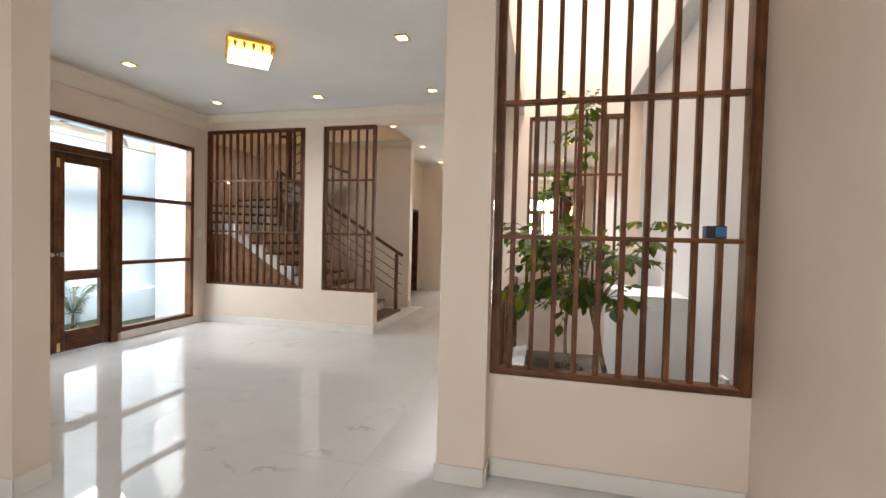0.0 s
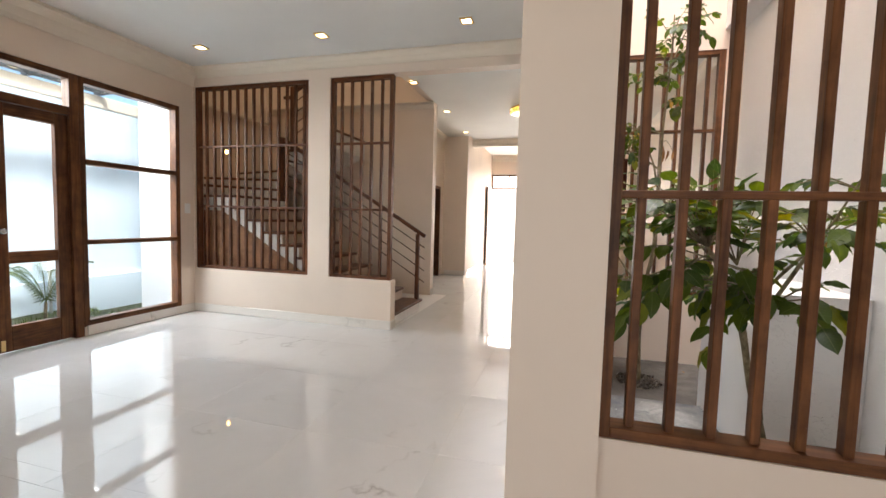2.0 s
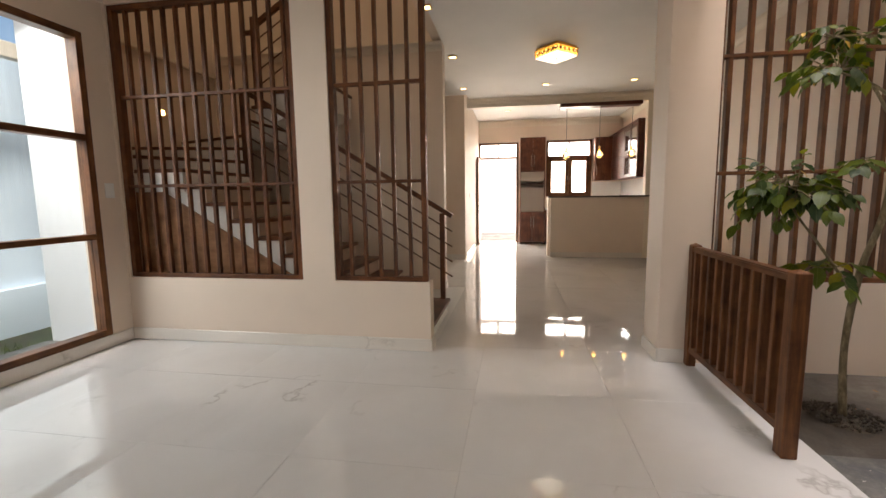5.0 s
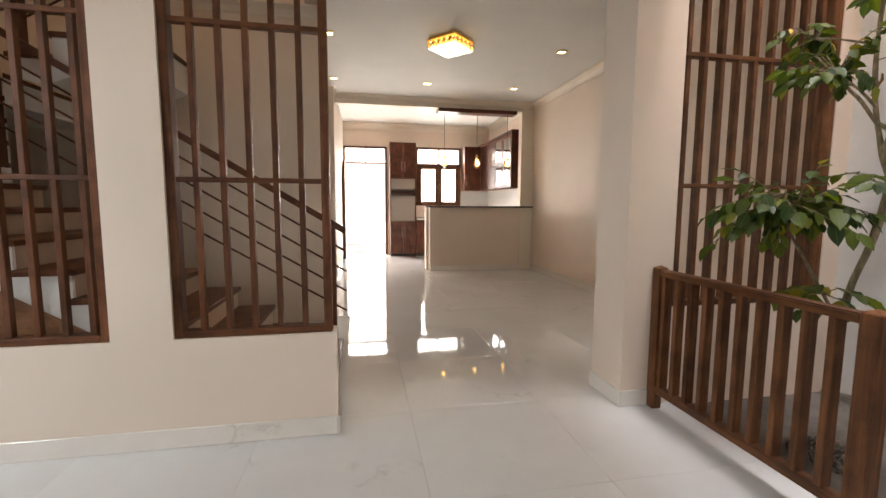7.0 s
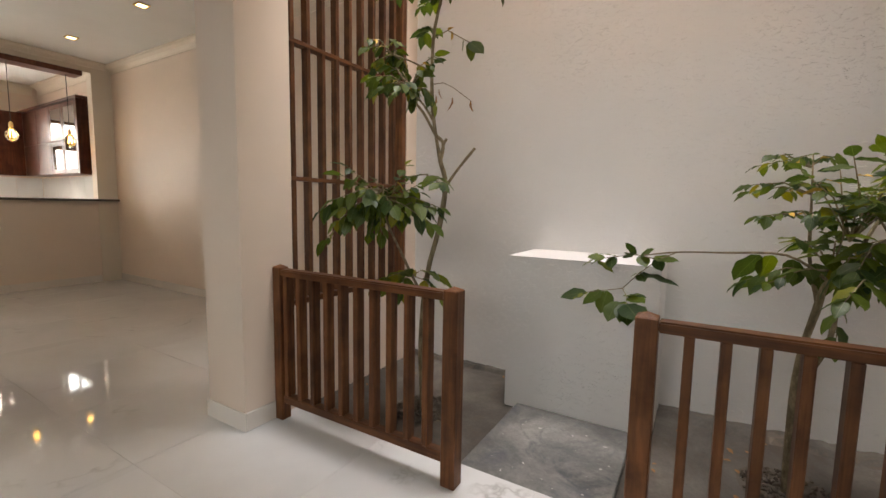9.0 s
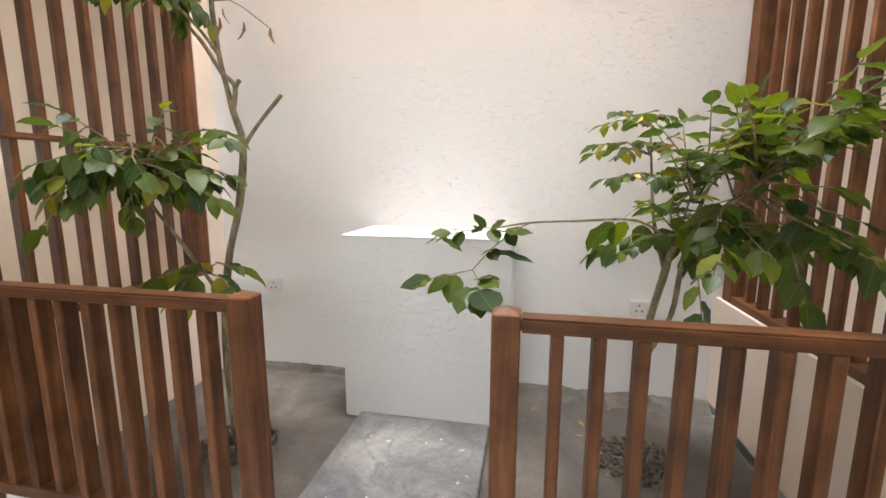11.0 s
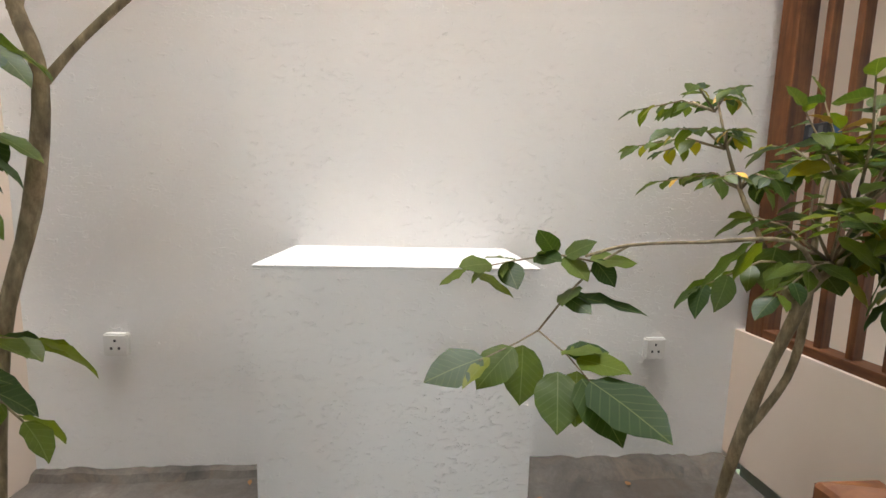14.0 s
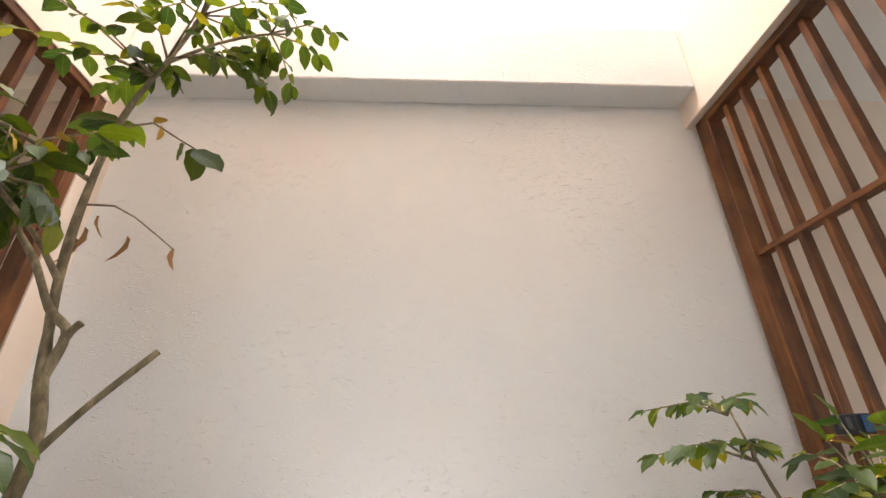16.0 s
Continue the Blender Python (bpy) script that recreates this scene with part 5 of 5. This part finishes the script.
for i in range(16):
    x, y = rng.uniform(-0.05, 1.05), rng.choice((rng.uniform(2.95, 3.95), rng.uniform(4.72, 5.7)))
    tmp = LEAVES[3].copy()
    tmp.transform(Matrix.Translation((x, y, -0.042)) @ Matrix.Rotation(rng.random() * 6, 4, "Z") @ Matrix.Scale(rng.uniform(0.3, 0.55), 4))
    b.from_mesh(tmp)
    bpy.data.meshes.remove(tmp)
solo("leaf_litter", b, DEAD, "scattered dry brown leaves on cement", "leaf litter", "stuff")

# ---- outside the front window ----
solo("ground", box(-150, -150, -0.4, 150, 150, -0.205), GRASS, "garden soil with patchy grass", "ground", **S)
b = bmesh.new()
N = 40
for i in range(N + 1):
    for j in range(5):
        x, y = -6.72 + j * 0.34, 1.5 + i * 0.105
        b.verts.new((x, y, -0.14 + 0.02 * noise.noise((x * 4, y * 4, 0)) + (0.05 if j == 0 else 0)))
b.verts.ensure_lookup_table()
for i in range(N):
    for j in range(4):
        k = i * 5 + j
        b.faces.new((b.verts[k], b.verts[k + 1], b.verts[k + 6], b.verts[k + 5]))
solo("garden_bed", b, GRASS, "narrow garden bed of soil and low grass", "ground", **S)
solo("walkway", box(-5.7, 1.5, -0.2, -4.95, 5.72, -0.06, 0.005), SLAB, "grey cement walkway beside the house", "pavement", **S)
b = bmesh.new()
for i in range(900):
    x, y = rng.uniform(-6.7, -5.75), rng.uniform(2.5, 5.7)
    h, a = rng.uniform(0.03, 0.09), rng.uniform(0, math.tau)
    dx, dy = 0.006 * math.cos(a), 0.006 * math.sin(a)
    v = [b.verts.new(p) for p in ((x - dx, y - dy, -0.13), (x + dx, y + dy, -0.13), (x + dy * 3, y - dx * 3, -0.13 + h))]
    b.faces.new(v)
solo("grass", b, LEAF, "short green garden grass", "grass", "stuff")
solo("garden_wall", box(-6.95, -3, -0.4, -6.75, 9, 2.80), PALE, "tall pale blue-white painted boundary wall", "wall", **S)
solo("garden_wall_plinth", box(-6.75, -3, -0.4, -6.68, 9, 0.30, 0.01), PALE, "pale plinth band along the boundary wall", "wall", **S)
solo("vent_pipe", tube([(-6.62, 5.28, -0.15), (-6.62, 5.28, 0.55)], [0.02, 0.02], 10), SOCKET, "thin white upright plastic pipe by the wall", "pipe", base=(-6.62, 5.28, -0.15))
can = thing("glass_canopy", (-5.5, 4.1, 2.6), "glass canopy on dark steel bars outside", "canopy")
for y in (2.5, 3.3, 4.1, 4.9, 5.68):
    part("rafter", beam_between((-4.955, y, 2.80), (-6.32, y, 2.745), 0.04, 0.05), STEEL, can)
for x, z in ((-4.98, 2.80), (-5.7, 2.771), (-6.2, 2.751)):
    part("purlin", beam_between((x, 2.5, z), (x, 5.7, z), 0.04, 0.04), STEEL, can)
bm = bmesh.new()
vs = [bm.verts.new(p) for p in ((-4.955, 2.5, 2.83), (-6.34, 2.5, 2.777), (-6.34, 5.7, 2.777), (-4.955, 5.7, 2.83))]
bm.faces.new(vs)
bmesh.ops.solidify(bm, geom=bm.faces[:], thickness=0.006)
g = part("pane", bm, pane_glass("green_canopy_glass", (0.80, 0.90, 0.92)), can)
g.visible_shadow = False
solo("canopy_beam", box(-6.34, 0.5, 2.565, -6.24, 9, 2.712, 0.006), TRIM, "beige beam carrying the outer edge of the canopy", "beam", **S)
palm = thing("young_palm", (-6.35, 5.05, -0.14), "young palm with thin drooping fronds by the wall", "palm")
part("stem", tube([(-6.35, 5.05, -0.16), (-6.34, 5.06, 0.1)], [0.02, 0.015], 8), BARK_M, palm)
for i in range(11):
    a = i * 2.4
    L = rng.uniform(0.6, 0.9)
    pts = [Vector((-6.34 + L * u * math.cos(a) * 0.5, 5.06 + L * u * math.sin(a) * 0.55, 0.1 + L * (1.25 * u - 0.7 * u * u))) for u in (0, 0.25, 0.5, 0.75, 1.0)]
    fr = part("frond", tube(pts, [0.004, 0.003, 0.003, 0.002, 0.001], 5), LEAF, palm)
    b = bmesh.new()
    for k in range(1, 26):
        u = k / 26
        c = Vector((-6.34 + L * u * math.cos(a) * 0.5, 5.06 + L * u * math.sin(a) * 0.55, 0.1 + L * (1.25 * u - 0.7 * u * u)))
        for sgn in (-1, 1):
            tip = c + Vector((-math.sin(a) * sgn * 0.13 + math.cos(a) * 0.06, math.cos(a) * sgn * 0.13 + math.sin(a) * 0.06, -0.05)) * (1.1 - 0.6 * u)
            w = Vector((math.cos(a), math.sin(a), 0.2)) * 0.007
            b.faces.new([b.verts.new(c - w), b.verts.new(c + w), b.verts.new(tip)])
    part("leaflets", b, LEAF, fr)
# yard behind the kitchen
solo("yard_floor", box(-4, 14.22, -0.2, 3, 17.6, -0.03), SLAB, "pale cement yard behind the kitchen", "pavement", **S)
solo("yard_wall", box(-5, 17.6, -0.4, 4, 17.8, 3.6), OUTSIDE, "white painted wall of the back yard", "wall", **S)


# ---- fittings ----
def socket(y, z):
    ob = thing("wall_socket", (1.1, y, z), "white plastic wall socket on the plaster", "socket", "sockets of the light well")
    part("plate", box(1.072, y - 0.045, z - 0.045, 1.099, y + 0.045, z + 0.045, 0.006, seg=2), SOCKETD, ob)
    for dy, dz in ((0, 0.018), (-0.014, -0.012), (0.014, -0.012)):
        part("hole", box(1.0705, y + dy - 0.004, z + dz - 0.005, 1.0722, y + dy + 0.004, z + dz + 0.005), BLACK, ob)


socket(5.435, 0.50)
socket(3.272, 0.48)


def switch(x, y, z, nx, ny):
    ob = thing("light_switch", (x, y, z), "white plastic light switch on the wall", "switch")
    if nx:
        part("plate", box(x, y - 0.04, z - 0.06, x + nx * 0.009, y + 0.04, z + 0.06, 0.002), SOCKET, ob)
        part("rocker", box(x + nx * 0.0092, y - 0.015, z - 0.03, x + nx * 0.012, y + 0.015, z + 0.03, 0.001), SOCKET, ob)
    else:
        part("plate", box(x - 0.04, y, z - 0.06, x + 0.04, y + ny * 0.009, z + 0.06, 0.002), SOCKET, ob)
        part("rocker", box(x - 0.015, y + ny * 0.0092, z - 0.03, x + 0.015, y + ny * 0.012, z + 0.03, 0.001), SOCKET, ob)


switch(-4.779, 5.62, 1.28, 1, 0)
switch(-2.419, 11.6, 1.25, 1, 0)
cb = thing("small_box", (0.86, 2.845, 1.327), "small blue and black carton resting on the screen rail", "box")
part("carton", box(0.815, 2.825, 1.328, 0.905, 2.885, 1.390, 0.003), plain("black_card", (0.015, 0.017, 0.022), 0.4), cb)
part("blue_label", box(0.812, 2.83, 1.335, 0.8148, 2.862, 1.385), plain("blue_print", (0.02, 0.10, 0.28), 0.4), cb)
part("blue_label", box(0.855, 2.822, 1.336, 0.902, 2.8248, 1.384), plain("blue_print_side", (0.03, 0.14, 0.36), 0.4), cb)
for i in range(2):
    part("print_bar", box(0.83 + i * 0.035, 2.8852, 1.345, 0.847 + i * 0.035, 2.8865, 1.38), plain("grey_print", (0.07, 0.075, 0.08), 0.5), cb)
# rough cement fillet along the foot of the plaster walls
b = bmesh.new()
for x0, y0, x1, y1 in ((1.098, 4.77, 1.098, 5.78), (1.098, 2.9, 1.098, 3.93)):
    n = 40
    prev = None
    for i in range(n + 1):
        u = i / n
        x, y = x0 + (x1 - x0) * u, y0 + (y1 - y0) * u
        h = 0.036 + 0.016 * noise.noise((y * 9, 0.3, 0)) + 0.010 * noise.noise((y * 40, 1.3, 0))
        w = (0.05 if y0 > 4 else 0.12) + 0.03 * noise.noise((y * 6, 4.1, 0))
        row = [b.verts.new((x, y, -0.05 + h)), b.verts.new((x - w * 0.6, y, -0.05 + h * 0.8)), b.verts.new((x - w, y, -0.052))]
        if prev:
            for k in range(2):
                b.faces.new((prev[k], row[k], row[k + 1], prev[k + 1]))
        prev = row
solo("cement_fillet", b, FILLET, "rough cement fillet at the foot of the wall", "fillet", **S)
solo("threshold", box(-0.14, 2.92, -0.06, -0.128, 5.73, -0.001, 0.001), MARBLE, "white tile edge along the light well", "threshold", **S)

# floor tiles
T, GAP = 0.8, 0.0007
shared = {}
wob = random.Random(3)
for ix in range(-8, 4):
    for iy in range(-5, 20):
        for rx0, ry0, rx1, ry1 in FLOOR:
            x0, x1 = max(ix * T - 0.13 + GAP, rx0), min((ix + 1) * T - 0.13 - GAP, rx1)
            y0, y1 = max(iy * T + 0.3 + GAP, ry0), min((iy + 1) * T + 0.3 - GAP, ry1)
            if x1 - x0 < 0.01 or y1 - y0 < 0.01:
                continue
            key = (round(x1 - x0, 3), round(y1 - y0, 3))
            if key not in shared:
                w, d = key
                shared[key] = mesh_of("tile", box(-w / 2, -d / 2, -0.006, w / 2, d / 2, 0.0, 0.0003), MARBLE)
            tile = new("tile", shared[key])
            tile.location = ((x0 + x1) / 2, (y0 + y1) / 2, 0)
            tile.rotation_euler = (wob.uniform(-0.0011, 0.0011), wob.uniform(-0.0011, 0.0011), 0)
            tile.parent = floor
